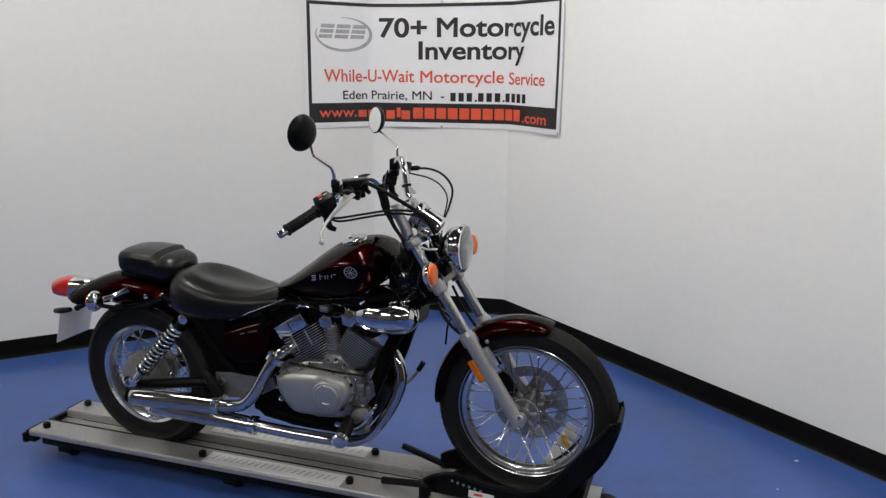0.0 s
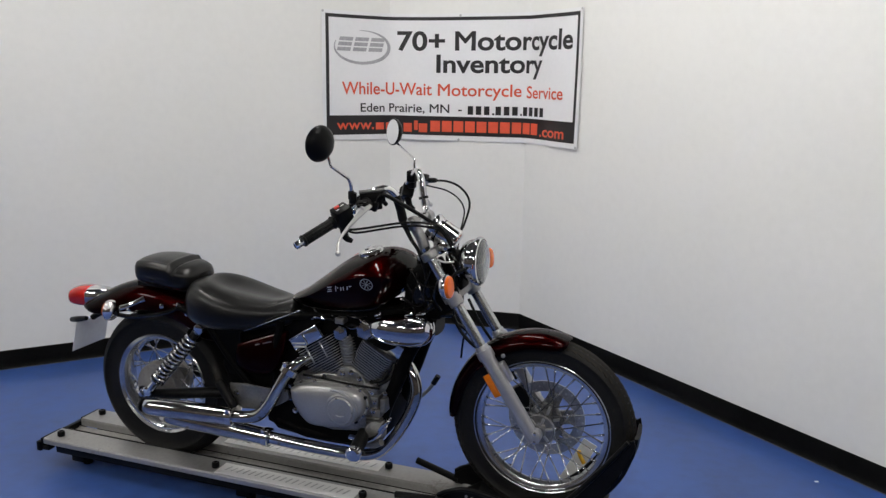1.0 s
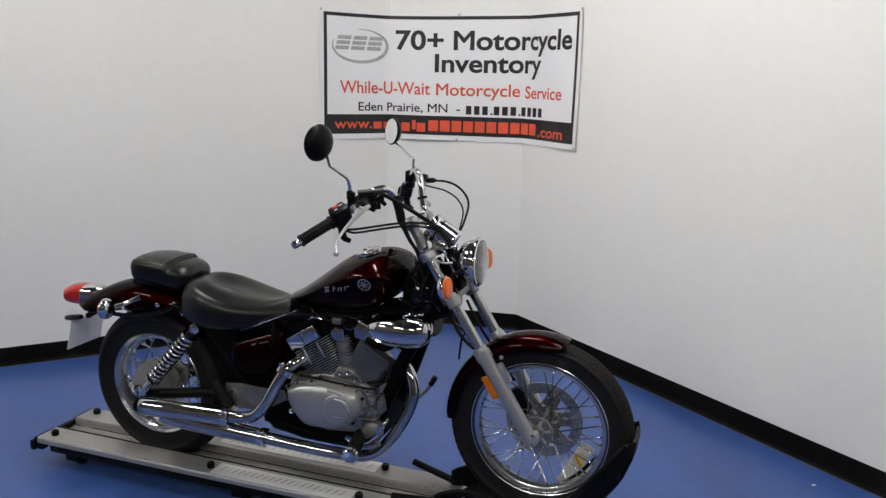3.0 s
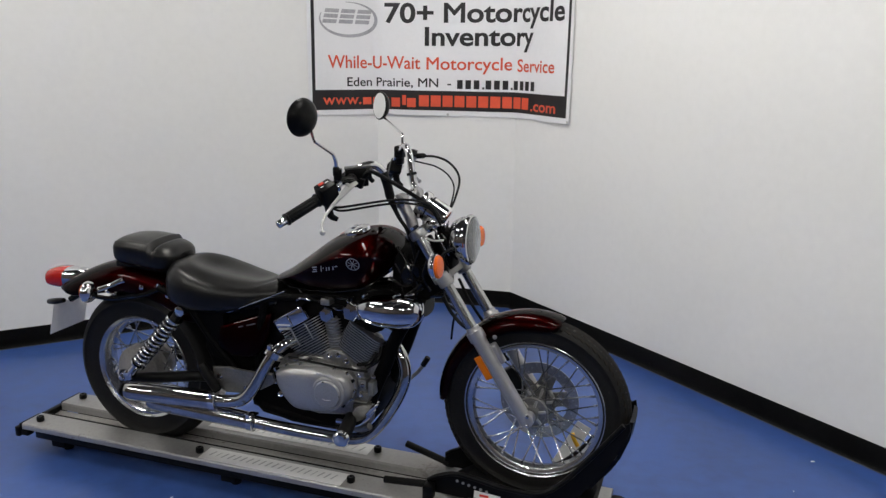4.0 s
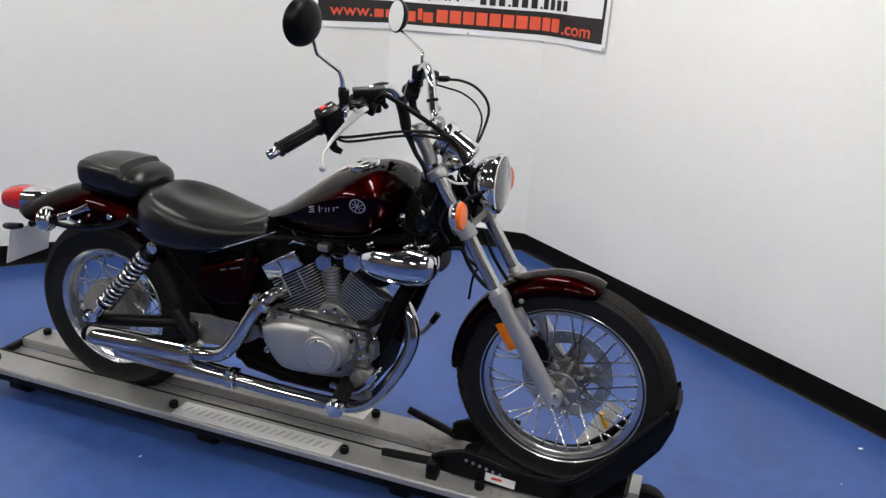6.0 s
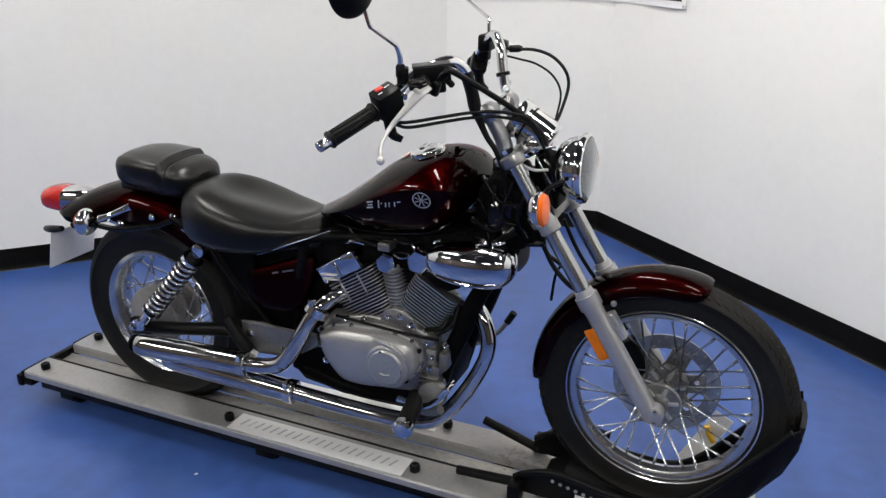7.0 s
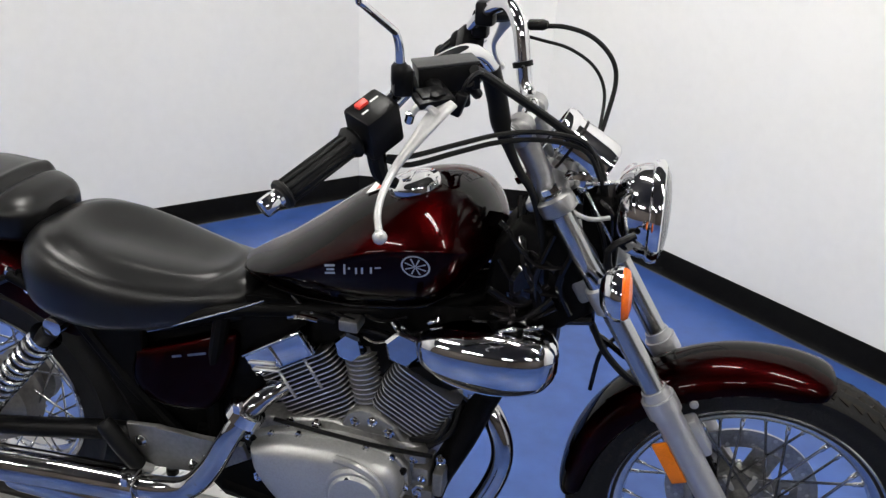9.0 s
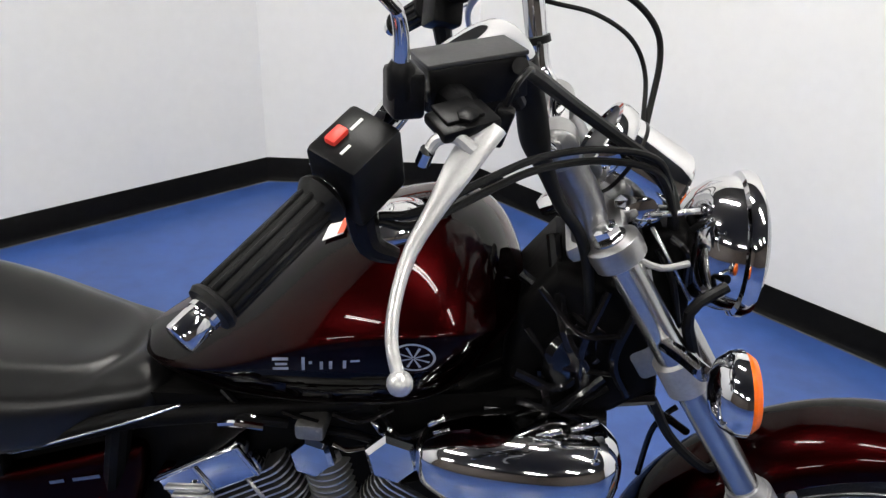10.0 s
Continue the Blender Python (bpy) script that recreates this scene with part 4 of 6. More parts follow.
def on_tank(x, z, off=0.0012):
    """A point of the tank's near side."""
    _, zb, zt, w, f = tank_row(x)
    zm = zb + (zt - zb) * f
    if z >= zm:
        s = min(1.0, (z - zm) / (zt - zm)) ** (1 / TANK_TOP)
        y = w * math.sqrt(1 - s * s)
    else:
        s = min(1.0, (zm - z) / (zm - zb)) ** (1 / TANK_LOW)
        y = w * (1 - s * s) ** (TANK_UNDER / 2) * (1 - TANK_LEAN * s ** 1.25)
    return Vector((x, -y - off, z))


def tank_top(x, y, off=0.0):
    """A point of the tank's top."""
    _, zb, zt, w, f = tank_row(x)
    zm = zb + (zt - zb) * f
    return Vector((x, y, zm + (zt - zm) * (1 - (y / w) ** 2) ** (TANK_TOP / 2) + off))


def tank_turn(x, y, d=0.012):
    """Axes that lie on the tank's top at x, y."""
    ax = (tank_top(x + d, y) - tank_top(x - d, y)).normalized()
    az = ax.cross(tank_top(x, y + d) - tank_top(x, y - d)).normalized()
    return Matrix((ax, az.cross(ax), az)).transposed().to_4x4()


bm = bmesh.new()
for side in (-1, 1):
    tube(bm, [(x, side * on_tank(x, zb + 0.006, -0.003).y * -1, zb + 0.004) for x, zb, zt, w, f in TANK[2:8]], 0.0030, 8)
part("seam", bm, M_BLACKGLOSS, tank)
bm = bmesh.new()
CAP = tank_top(0.140, -0.038)
CAP_TURN = tank_turn(0.140, -0.038)
lathe(bm, [(0.042, -0.012), (0.043, 0.004), (0.041, 0.008), (0.033, 0.010), (0.029, 0.012), (0.018, 0.0135), (0.0, 0.014)], CAP, CAP_TURN.col[2].xyz, 32)
block(bm, (0.014, 0.034, 0.006), Matrix.Translation(CAP) @ CAP_TURN @ Matrix.Translation((-0.006, 0, 0.0145)), 0.0025)
part("filler_cap", bm, M_CHROME, tank, "chrome filler cap with latch")
bm = bmesh.new()
block(bm, (0.026, 0.056, 0.0012), Matrix.Translation(tank_top(0.072, -0.012, 0.0022)) @ tank_turn(0.072, -0.012), 0)
sticker = part("warning_sticker", bm, M_WHITE, tank, "small white and orange sticker", 0)
bm = bmesh.new()
block(bm, (0.008, 0.054, 0.0008), Matrix.Translation(tank_top(0.0805, -0.012, 0.0032)) @ tank_turn(0.0805, -0.012), 0)
part("bar", bm, M_ORANGE, sticker, smooth=0)

bm = bmesh.new()
E0 = (0.182, 0.907)
n = 40
rows = []
for k in range(n):
    a = 2 * math.pi * k / n
    rows.append([bm.verts.new(on_tank(E0[0] + math.cos(a) * r, E0[1] + math.sin(a) * r * 0.95, 0.0012)) for r in (0.0190, 0.0215)])
for k in range(n):
    bm.faces.new((rows[k][0], rows[k][1], rows[(k + 1) % n][1], rows[(k + 1) % n][0]))
for k in range(8):
    a = radians(22 + 45 * k)
    d, q = (math.cos(a), math.sin(a) * 0.95), (-math.sin(a), math.cos(a) * 0.95)
    rail = [[bm.verts.new(on_tank(E0[0] + d[0] * u + q[0] * v, E0[1] + d[1] * u + q[1] * v, 0.0014)) for v in (-h, h)] for u, h in ((0.001, 0.0007), (0.007, 0.0009), (0.0165, 0.0013))]
    for p, r in zip(rail, rail[1:]):
        bm.faces.new((p[0], r[0], r[1], p[1]))
part("round_emblem", bm, M_BADGE, tank, "round silver emblem", 0)


def stroke(u0, u1, v0, v1, lean=0.35):
    """A leaning bar on the tank side, u along the rising base line, v above it."""
    bm = bmesh.new()
    rows = []
    for i in range(4):
        u = u0 + (u1 - u0) * i / 3
        rows.append([bm.verts.new(on_tank(0.034 + (u + lean * v) * 0.973 - v * 0.23, 0.862 + (u + lean * v) * 0.235 + v * 0.973, 0.0018)) for v in (v0, (v0 + v1) / 2, v1)])
    for p, q in zip(rows, rows[1:]):
        for j in (0, 1):
            bm.faces.new((p[j], q[j], q[j + 1], p[j + 1]))
    return bm


for u0, w, v0, tall in ((0.000, 0.018, 0.015, 0.019), (0.003, 0.014, 0.008, 0.0115), (0.000, 0.018, 0.001, 0.005), (0.033, 0.0035, 0.0, 0.019), (0.041, 0.0035, 0.009, 0.013),
                        (0.053, 0.0035, 0.0, 0.012), (0.063, 0.0035, 0.0, 0.012), (0.078, 0.0035, 0.0, 0.012), (0.086, 0.010, 0.009, 0.012)):
    part("emblem_bar", stroke(u0, u0 + w, v0, tall), M_BADGE, tank, "plain silver bar of a printed emblem", 0)

# seats
bm = bmesh.new()


def step(a, b, v):
    v = max(0.0, min(1.0, (v - a) / (b - a)))
    return v * v * (3 - 2 * v)


def seat_dent(x, y, z, a, w):
    """A wide bowl closed at the back, a soft crease round it, and a broad rolled border."""
    if math.sin(a) > 0:
        r = math.sqrt((y / (0.80 * w)) ** 2 + max(0.0, (-0.41 - x) / 0.135) ** 2 + max(0.0, (x + 0.25) / 0.075) ** 2)
        deep = 0.010 + 0.020 * (1 - step(-0.46, -0.22, x))
        z -= deep * (1 - step(0.0, 1.02, r)) + 0.0040 * math.exp(-((r - 0.97) / 0.13) ** 2)
    return y - 0.014, z


loft(bm, [(-0.574, 0.752, 0.780, 0.040, 0.5), (-0.566, 0.712, 0.812, 0.088, 0.46), (-0.545, 0.688, 0.830, 0.118, 0.42), (-0.500, 0.675, 0.840, 0.140, 0.38), (-0.440, 0.670, 0.834, 0.152, 0.36), (-0.37, 0.672, 0.817, 0.151, 0.36),
          (-0.30, 0.680, 0.800, 0.136, 0.38), (-0.23, 0.690, 0.789, 0.113, 0.40), (-0.19, 0.696, 0.786, 0.098, 0.42), (-0.158, 0.702, 0.786, 0.088, 0.44), (-0.140, 0.708, 0.784, 0.078, 0.46), (-0.128, 0.718, 0.776, 0.060, 0.5), (-0.122, 0.732, 0.764, 0.034, 0.5)], 8, 128, 0.85, 0.5, seat_dent, 0.66, 0.4)
part("rider_seat", bm, M_LEATHER, bike, "black vinyl rider saddle with a raised rear")
bm = bmesh.new()


def pad_edge(x, y, z, a, w):
    """A flat top with a piped edge, flanks that fall straight, a welt across the front."""
    u = abs(y) / max(w, 0.01)
    welt = 0.003 * math.exp(-((x + 0.646 + 0.03 * y) / 0.008) ** 2) - 0.007 * math.exp(-((x + 0.630 + 0.03 * y) / 0.007) ** 2)
    if math.sin(a) <= 0:
        welt *= 0.25
    piping = 0.003 * math.exp(-((u - 0.86) / 0.07) ** 2) * (math.sin(a) > 0) * (x < -0.63)
    return y * (1 + welt * 2.5), z + (welt if math.sin(a) > 0 else 0.0) + piping


loft(bm, [(-0.812, 0.828, 0.856, 0.046, 0.6), (-0.806, 0.802, 0.874, 0.078, 0.62), (-0.788, 0.790, 0.888, 0.096, 0.64), (-0.74, 0.784, 0.893, 0.105, 0.66), (-0.69, 0.780, 0.891, 0.107, 0.66), (-0.652, 0.776, 0.887, 0.107, 0.66),
          (-0.634, 0.774, 0.879, 0.104, 0.64), (-0.61, 0.774, 0.874, 0.100, 0.60), (-0.585, 0.778, 0.866, 0.090, 0.58), (-0.566, 0.789, 0.854, 0.070, 0.55), (-0.556, 0.812, 0.843, 0.042, 0.5)], 8, 56, 0.78, 0.6, pad_edge)
part("pillion_seat", bm, M_LEATHER, bike, "black vinyl passenger pad with a raised welt")
bm = bmesh.new()
block(bm, (0.26, 0.12, 0.03), Matrix.Translation((-0.69, 0, 0.786)), 0.008)
part("pillion_bracket", bm, M_BLACK, bike)

# frame
bm = bmesh.new()
for side in (-1, 1):
    tube(bm, [(0.385, side * 0.03, 0.82), (0.340, side * 0.060, 0.74), (0.294, side * 0.080, 0.66), (0.255, side * 0.084, 0.556), (0.214, side * 0.086, 0.46), (0.186, side * 0.086, 0.37), (0.13, side * 0.08, 0.325), (-0.06, side * 0.09, 0.325), (-0.20, side * 0.09, 0.35)], 0.0235, 14)
    tube(bm, [(0.36, side * 0.02, 0.86), (0.20, side * 0.055, 0.785), (0.0, side * 0.10, 0.765), (-0.15, side * 0.118, 0.745), (-0.30, side * 0.118, 0.690), (-0.46, side * 0.115, 0.690), (-0.60, side * 0.105, 0.73)], 0.012, 12)
    tube(bm, [(-0.17, side * 0.112, 0.735), (-0.20, side * 0.105, 0.60), (-0.21, side * 0.10, 0.48), (-0.20, side * 0.09, 0.36)], 0.015, 10)
    tube(bm, [(-0.47, side * 0.115, 0.685), (-0.38, side * 0.11, 0.56), (-0.26, side * 0.10, 0.42)], 0.013, 10)
tube(bm, [(0.37, 0, 0.93), (0.20, 0, 0.86), (0.0, 0, 0.80), (-0.3, 0, 0.70)], 0.024, 12)
part("frame", bm, M_DULL, bike, "black tubular steel frame")
bm = bmesh.new()
slab(bm, [(-0.42, 0.70), (-0.17, 0.76), (0.02, 0.772), (0.22, 0.785), (0.335, 0.84), (0.355, 0.78), (0.30, 0.70), (0.24, 0.66), (0.02, 0.62), (-0.14, 0.55), (-0.17, 0.40), (-0.38, 0.40), (-0.44, 0.52)], -0.088, 0.088, 0.02, 3)
part("battery_box", bm, M_DULL, bike, "black inner bodywork under the seat")
bm = bmesh.new()
slab(bm, [(0.265, 0.78), (0.275, 0.91), (0.315, 0.965), (0.40, 0.95), (0.435, 0.88), (0.44, 0.82), (0.395, 0.785), (0.33, 0.755)], -0.072, 0.072, 0.016, 3)
part("head_gusset", bm, M_DULL, bike)
bm = bmesh.new()
tube(bm, [(0.33, -0.06, 0.79), (0.39, -0.06, 0.80), (0.44, -0.055, 0.806)], 0.010, 8)
part("wiring", bm, M_BLACKGLOSS, bike, "black wiring hose")
bm = bmesh.new()
tube(bm, [(0.31, -0.030, 0.985), (0.33, -0.085, 0.90), (0.36, -0.08, 0.84), (0.34, -0.07, 0.78), (0.25, -0.09, 0.79)], 0.008, 8)
part("wiring", bm, M_BLACKGLOSS, bike, "black wiring hose")
bm = bmesh.new()
tube(bm, [(0.28, -0.04, 0.94), (0.36, -0.075, 0.90), (0.40, -0.06, 0.86)], 0.006, 8)
part("wiring", bm, M_BLACKGLOSS, bike, "black wiring hose")
bm = bmesh.new()
tube(bm, [(0.28, -0.11, 0.86), (0.33, -0.09, 0.83), (0.37, -0.07, 0.86)], 0.006, 8)
part("wiring", bm, M_BLACKGLOSS, bike, "black wiring hose")
bm = bmesh.new()
lathe(bm, [(0.012, -0.02), (0.036, -0.012), (0.040, 0.0), (0.036, 0.008), (0.0, 0.010)], (0.345, -0.075, 0.865), (0.5, -0.85, 0.0), 22)
part("horn", bm, M_BLACKGLOSS, bike)

bm = bmesh.new()
rod(bm, (0.355, -0.050, 0.803), (0.436, -0.050, 0.816), 0.0092, 14)
part("cable_guide", bm, M_BLACK, bike, "short black tube between frame neck and fork")
bm = bmesh.new()
tube(bm, [(0.437, -0.046, 0.822), (0.440, -0.044, 0.795), (0.447, -0.040, 0.775), (0.470, -0.025, 0.752), (0.500, 0.000, 0.716)], 0.0052, 8)
part("wiring", bm, M_BLACKGLOSS, bike, "black wiring hose")
bm = bmesh.new()
tube(bm, [(0.484, 0.005, 0.748), (0.474, 0.004, 0.737), (0.459, 0.002, 0.708), (0.452, 0.000, 0.640)], 0.0038, 8)
part("wiring", bm, M_BLACKGLOSS, bike, "black wiring hose")
bm = bmesh.new()
tube(bm, [(0.270, -0.118, 0.800), (0.315, -0.100, 0.796), (0.350, -0.086, 0.815), (0.378, -0.078, 0.842)], 0.0075, 10)
part("wiring", bm, M_BLACKGLOSS, bike, "black wiring hose")

# rear frame panels and side covers
for side in (-1, 1):
    bm = bmesh.new()
    slab(bm, [(-0.575, 0.735), (-0.46, 0.715), (-0.33, 0.700), (-0.335, 0.60), (-0.345, 0.50), (-0.385, 0.505), (-0.42, 0.58), (-0.475, 0.665), (-0.54, 0.705)], side * 0.096, side * 0.116, 0.006, 2)
    part("rear_frame_panel", bm, M_DULL, bike)
for side in (-1, 1):
    bm = bmesh.new()
    edge = [(-0.352, 0.625), (-0.26, 0.658), (-0.165, 0.69), (-0.153, 0.66), (-0.165, 0.60), (-0.195, 0.545), (-0.25, 0.528), (-0.32, 0.533), (-0.356, 0.57)]
    rings = []
    for s, y in ((1.0, 0.098), (1.0, 0.114), (0.97, 0.119), (0.90, 0.1225), (0.75, 0.1245), (0.5, 0.1255), (0.25, 0.126), (0.03, 0.1262)):
        rings.append([(-0.25 + (x + 0.25) * s, side * (y - (z - 0.60) * s * 0.16), 0.60 + (z - 0.60) * s) for x, z, _ in spline([(*q, 0.0) for q in edge + edge[:1]], 4)[:-1]])
    skin(bm, rings)
    panel = part("side_cover", bm, M_MAROON, bike, "glossy black cherry side panel")
    if side < 0:
        for x, w in ((-0.262, 0.020), (-0.222, 0.038)):
            bm = bmesh.new()
            block(bm, (w, 0.0008, 0.0042), Matrix.Translation((x, -0.1212, 0.632 + (x + 0.268) * 0.3)) @ Matrix.Rotation(radians(-17), 4, "Y") @ Matrix.Rotation(radians(-9), 4, "X"), 0)
            part("bar", bm, M_DISC, panel, smooth=0)
# Thin bright rod imitates a glint running along the black frame rail.
bm = bmesh.new()
tube(bm, [(-0.310, -0.129, 0.680), (-0.285, -0.131, 0.690), (-0.216, -0.132, 0.721), (-0.14, -0.132, 0.755), (-0.085, -0.126, 0.780)], 0.0015, 6)
part("frame_rail_glint", bm, M_RIM, bike)

# engine
bm = bmesh.new()
slab(bm, [(-0.26, 0.43), (-0.10, 0.41), (0.10, 0.37), (0.12, 0.325), (0.08, 0.292), (-0.10, 0.296), (-0.25, 0.335)], -0.090, 0.090, 0.010, 2)
part("under_tray", bm, M_DULL, bike, "black underside below the crankcase")
bm = bmesh.new()
slab(bm, [(-0.13, 0.50), (-0.10, 0.548), (0.02, 0.566), (0.14, 0.568), (0.20, 0.54), (0.212, 0.47), (0.198, 0.41), (0.14, 0.375), (0.03, 0.362), (-0.05, 0.372), (-0.10, 0.42)], -0.129, 0.135, 0.012, 3)
engine = part("crankcase", bm, M_CRANK, bike, "cast aluminium crankcase")
COVER = [(-0.105, 0.512), (-0.070, 0.530), (-0.02, 0.540), (0.05, 0.545), (0.10, 0.542), (0.145, 0.532), (0.165, 0.510), (0.170, 0.478), (0.158, 0.448), (0.130, 0.420), (0.08, 0.402), (0.03, 0.394), (-0.02, 0.394), (-0.05, 0.406), (-0.08, 0.440), (-0.10, 0.475)]
bm = bmesh.new()
rings = []
for s, y in ((1.0, -0.130), (1.0, -0.158), (0.985, -0.170), (0.95, -0.179), (0.88, -0.185), (0.72, -0.1895), (0.5, -0.192), (0.25, -0.1935), (0.03, -0.194)):
    rings.append([(0.03 + (x - 0.03) * s, y, 0.468 + (z - 0.468) * s) for x, z, _ in spline([(*q, 0.0) for q in COVER + COVER[:1]], 4)[:-1]])
skin(bm, rings)
part("clutch_cover", bm, M_COVER, engine, "silver clutch cover with bolted rim")
bm = bmesh.new()
slab(bm, [(0.03 + (x - 0.03) * 1.06, 0.468 + (z - 0.468) * 1.08) for x, z in COVER], -0.128, -0.148, 0.003, 2)
part("cover_flange", bm, M_COVER, engine)
bm = bmesh.new()
lathe(bm, [(0.058, -0.004), (0.058, 0.004), (0.052, 0.008), (0.047, 0.0075), (0.046, 0.011), (0.043, 0.0135), (0.0, 0.0145)], (0.098, -0.188, 0.472), (0, -1, 0), 40)
part("round_cap", bm, M_COVER, engine, "round silver cap on the clutch cover")
bm = bmesh.new()
tube(bm, [(0.06, -0.1875, 0.540), (0.10, -0.189, 0.534), (0.135, -0.189, 0.512), (0.150, -0.188, 0.480)], 0.007, 8)
tube(bm, [(0.085, -0.203, 0.456), (0.098, -0.2035, 0.453), (0.112, -0.203, 0.456)], 0.0022, 6)
part("cover_rib", bm, M_COVER, engine)
for k in range(0, 16):
    if k in (3, 12):
        continue
    x, z = COVER[k]
    x, z = 0.03 + (x - 0.03) * 1.02, 0.468 + (z - 0.468) * 1.03
    bm = bmesh.new()
    lathe(bm, [(0.0062, 0), (0.0062, 0.007), (0.003, 0.008), (0.003, 0.004), (0, 0.004)], (x, -0.147, z), (0, -1, 0), 10)
    part("cover_bolt", bm, M_BLACK if k % 3 == 0 else M_CHROME, engine)
for dx, dz in ((-0.012, 0.040), (-0.012, -0.036), (0.04, 0.0)):
    bm = bmesh.new()
    lathe(bm, [(0.0045, 0), (0.0045, 0.003), (0, 0.003)], (0.098 + dx, -0.1985, 0.472 + dz), (0, -1, 0), 8)
    part("cover_bolt", bm, M_BLACK, engine)
bm = bmesh.new()
lathe(bm, [(0.05, 0), (0.075, 0.002), (0.08, 0.02), (0.072, 0.035), (0.0, 0.04)], (0.07, 0.130, 0.46), (0, 1, 0), 32)
part("alternator_cover", bm, M_ALU, engine, "round silver alternator cover")
for x, z, sx, sz in ((0.195, 0.50, 0.03, 0.03), (0.20, 0.455, 0.035, 0.03), (0.205, 0.41, 0.03, 0.028), (0.185, 0.535, 0.04, 0.02), (0.225, 0.485, 0.02, 0.05)):
    bm = bmesh.new()
    block(bm, (sx, 0.06, sz), Matrix.Translation((x, -0.11, z)), 0.006)
    part("casting_boss", bm, M_CAST, engine)
for k in range(6):
    bm = bmesh.new()
    block(bm, (0.05, 0.05, 0.004), Matrix.Translation((0.19, -0.125, 0.385 + k * 0.011)), 0.0015, 1)
    part("casting_rib", bm, M_CAST, engine)


def cylinder(base, axis, name, wide, face, posts, ahead=None):
    """A finned barrel with its head: plates stacked along the axis."""
    ax = Vector(axis).normalized()
    x_dir = Vector((ax.z, 0, -ax.x))
    rot = Matrix(((x_dir.x, 0, ax.x, base[0]), (0, 1, 0, base[1]), (x_dir.z, 0, ax.z, base[2]), (0, 0, 0, 1)))
    bm = bmesh.new()
    block(bm, (0.095, 0.185, 0.18), rot @ Matrix.Translation((0, 0, 0.085)), 0.03, 3)
    barrel = part(name, bm, face, bike, "finned aluminium engine cylinder")
    n = 17
    for lo, hi, w in ((0, 5, 0.126), (5, 10, 0.140), (10, n, 0.152)):
        fb = bmesh.new()
        reach = w / 2 if ahead is None else ahead
        block(fb, (w / 2 + reach, 0.238, 0.0027), Matrix.Translation(((reach - w / 2) / 2, 0, 0)), 0.0)
        bmesh.ops.bevel(fb, geom=[e for e in fb.edges if abs(e.verts[0].co.z - e.verts[1].co.z) > 0.002], offset=0.02, segments=3, profile=0.5, affect="EDGES")
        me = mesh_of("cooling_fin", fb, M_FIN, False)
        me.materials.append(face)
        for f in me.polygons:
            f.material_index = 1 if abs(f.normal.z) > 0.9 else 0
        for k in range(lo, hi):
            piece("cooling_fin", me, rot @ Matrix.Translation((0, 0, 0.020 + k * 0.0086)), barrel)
    for dx in posts:
        bm = bmesh.new()
        rod(bm, rot @ Vector((dx, -0.1180, 0.10)), rot @ Vector((dx, -0.1180, 0.160)), 0.0028, 8)
        part("fin_post", bm, M_FIN, barrel)
    bm = bmesh.new()
    block(bm, (0.128, wide, 0.050), rot @ Matrix.Translation((0.0, 0, 0.190)), 0.006, 2)
    part("head_cover", bm, M_CHROME, barrel, "chrome cylinder head cover")
    return barrel, rot


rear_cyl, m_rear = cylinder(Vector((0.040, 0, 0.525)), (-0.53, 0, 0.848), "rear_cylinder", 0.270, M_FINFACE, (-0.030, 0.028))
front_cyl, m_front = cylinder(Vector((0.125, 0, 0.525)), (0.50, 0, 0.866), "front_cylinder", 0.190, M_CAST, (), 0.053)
for m, barrel, sgn in ((m_rear, rear_cyl, 1),):
    for dx, w, lean in ((-0.006 * sgn, 0.005, 0.0), (0.060, 0.006, 0.0)):
        bm = bmesh.new()
        block(bm, (w, 0.006, 0.046), m @ Matrix.Translation((dx, -0.1365, 0.190)), 0.002, 2)
        part("cover_rib", bm, M_CHROME, barrel, "raised chrome rib on the cylinder head")
    bm = bmesh.new()
    block(bm, (0.124, 0.007, 0.005), m @ Matrix.Translation((0, -0.1365, 0.2115)) @ Matrix.Rotation(radians(-30), 4, "X"), 0.0015, 1)
    part("cover_lip", bm, M_CHROME, barrel, "bevelled chrome lip")
bm = bmesh.new()
block(bm, (0.050, 0.010, 0.034), m_front @ Matrix.Translation((-0.030, -0.116, 0.190)), 0.004, 2)
part("cover_plate", bm, M_CHROME, front_cyl, "flat chrome plate beside the rocker cap")
for dz in (0.0, 0.014):
    bm = bmesh.new()
    block(bm, (0.050, 0.005, 0.0042), m_rear @ Matrix.Translation((-0.036, -0.1368, 0.173 + dz)) @ Matrix.Rotation(radians(26), 4, "Y"), 0.0012, 1)
    part("cover_rib", bm, M_ALU, rear_cyl, "raised chrome rib on the cylinder head")
for c, k in (((0.058, -0.096, 0.709), 1.0), ((0.156, -0.114, 0.736), 1.16)):
    bm = bmesh.new()
    lathe(bm, [(0.026 * k, 0.0), (0.028 * k, 0.004), (0.028 * k, 0.016), (0.023 * k, 0.022), (0.0, 0.023)], c, (0, -1, 0.1), 6)
    part("rocker_cap", bm, M_CHROME, engine, "hexagonal chrome rocker cap", 20)
bm = bmesh.new()
tube(bm, [(0.066, -0.09, 0.735), (0.10, -0.10, 0.742), (0.135, -0.10, 0.735)], 0.005, 8)
part("hose", bm, M_BLACK, bike, "thin dark hose at the engine")
bm = bmesh.new()
tube(bm, [(-0.05, -0.10, 0.755), (-0.01, -0.115, 0.762), (0.03, -0.105, 0.752)], 0.006, 8)
part("hose", bm, M_BLACK, bike, "thin dark hose at the engine")
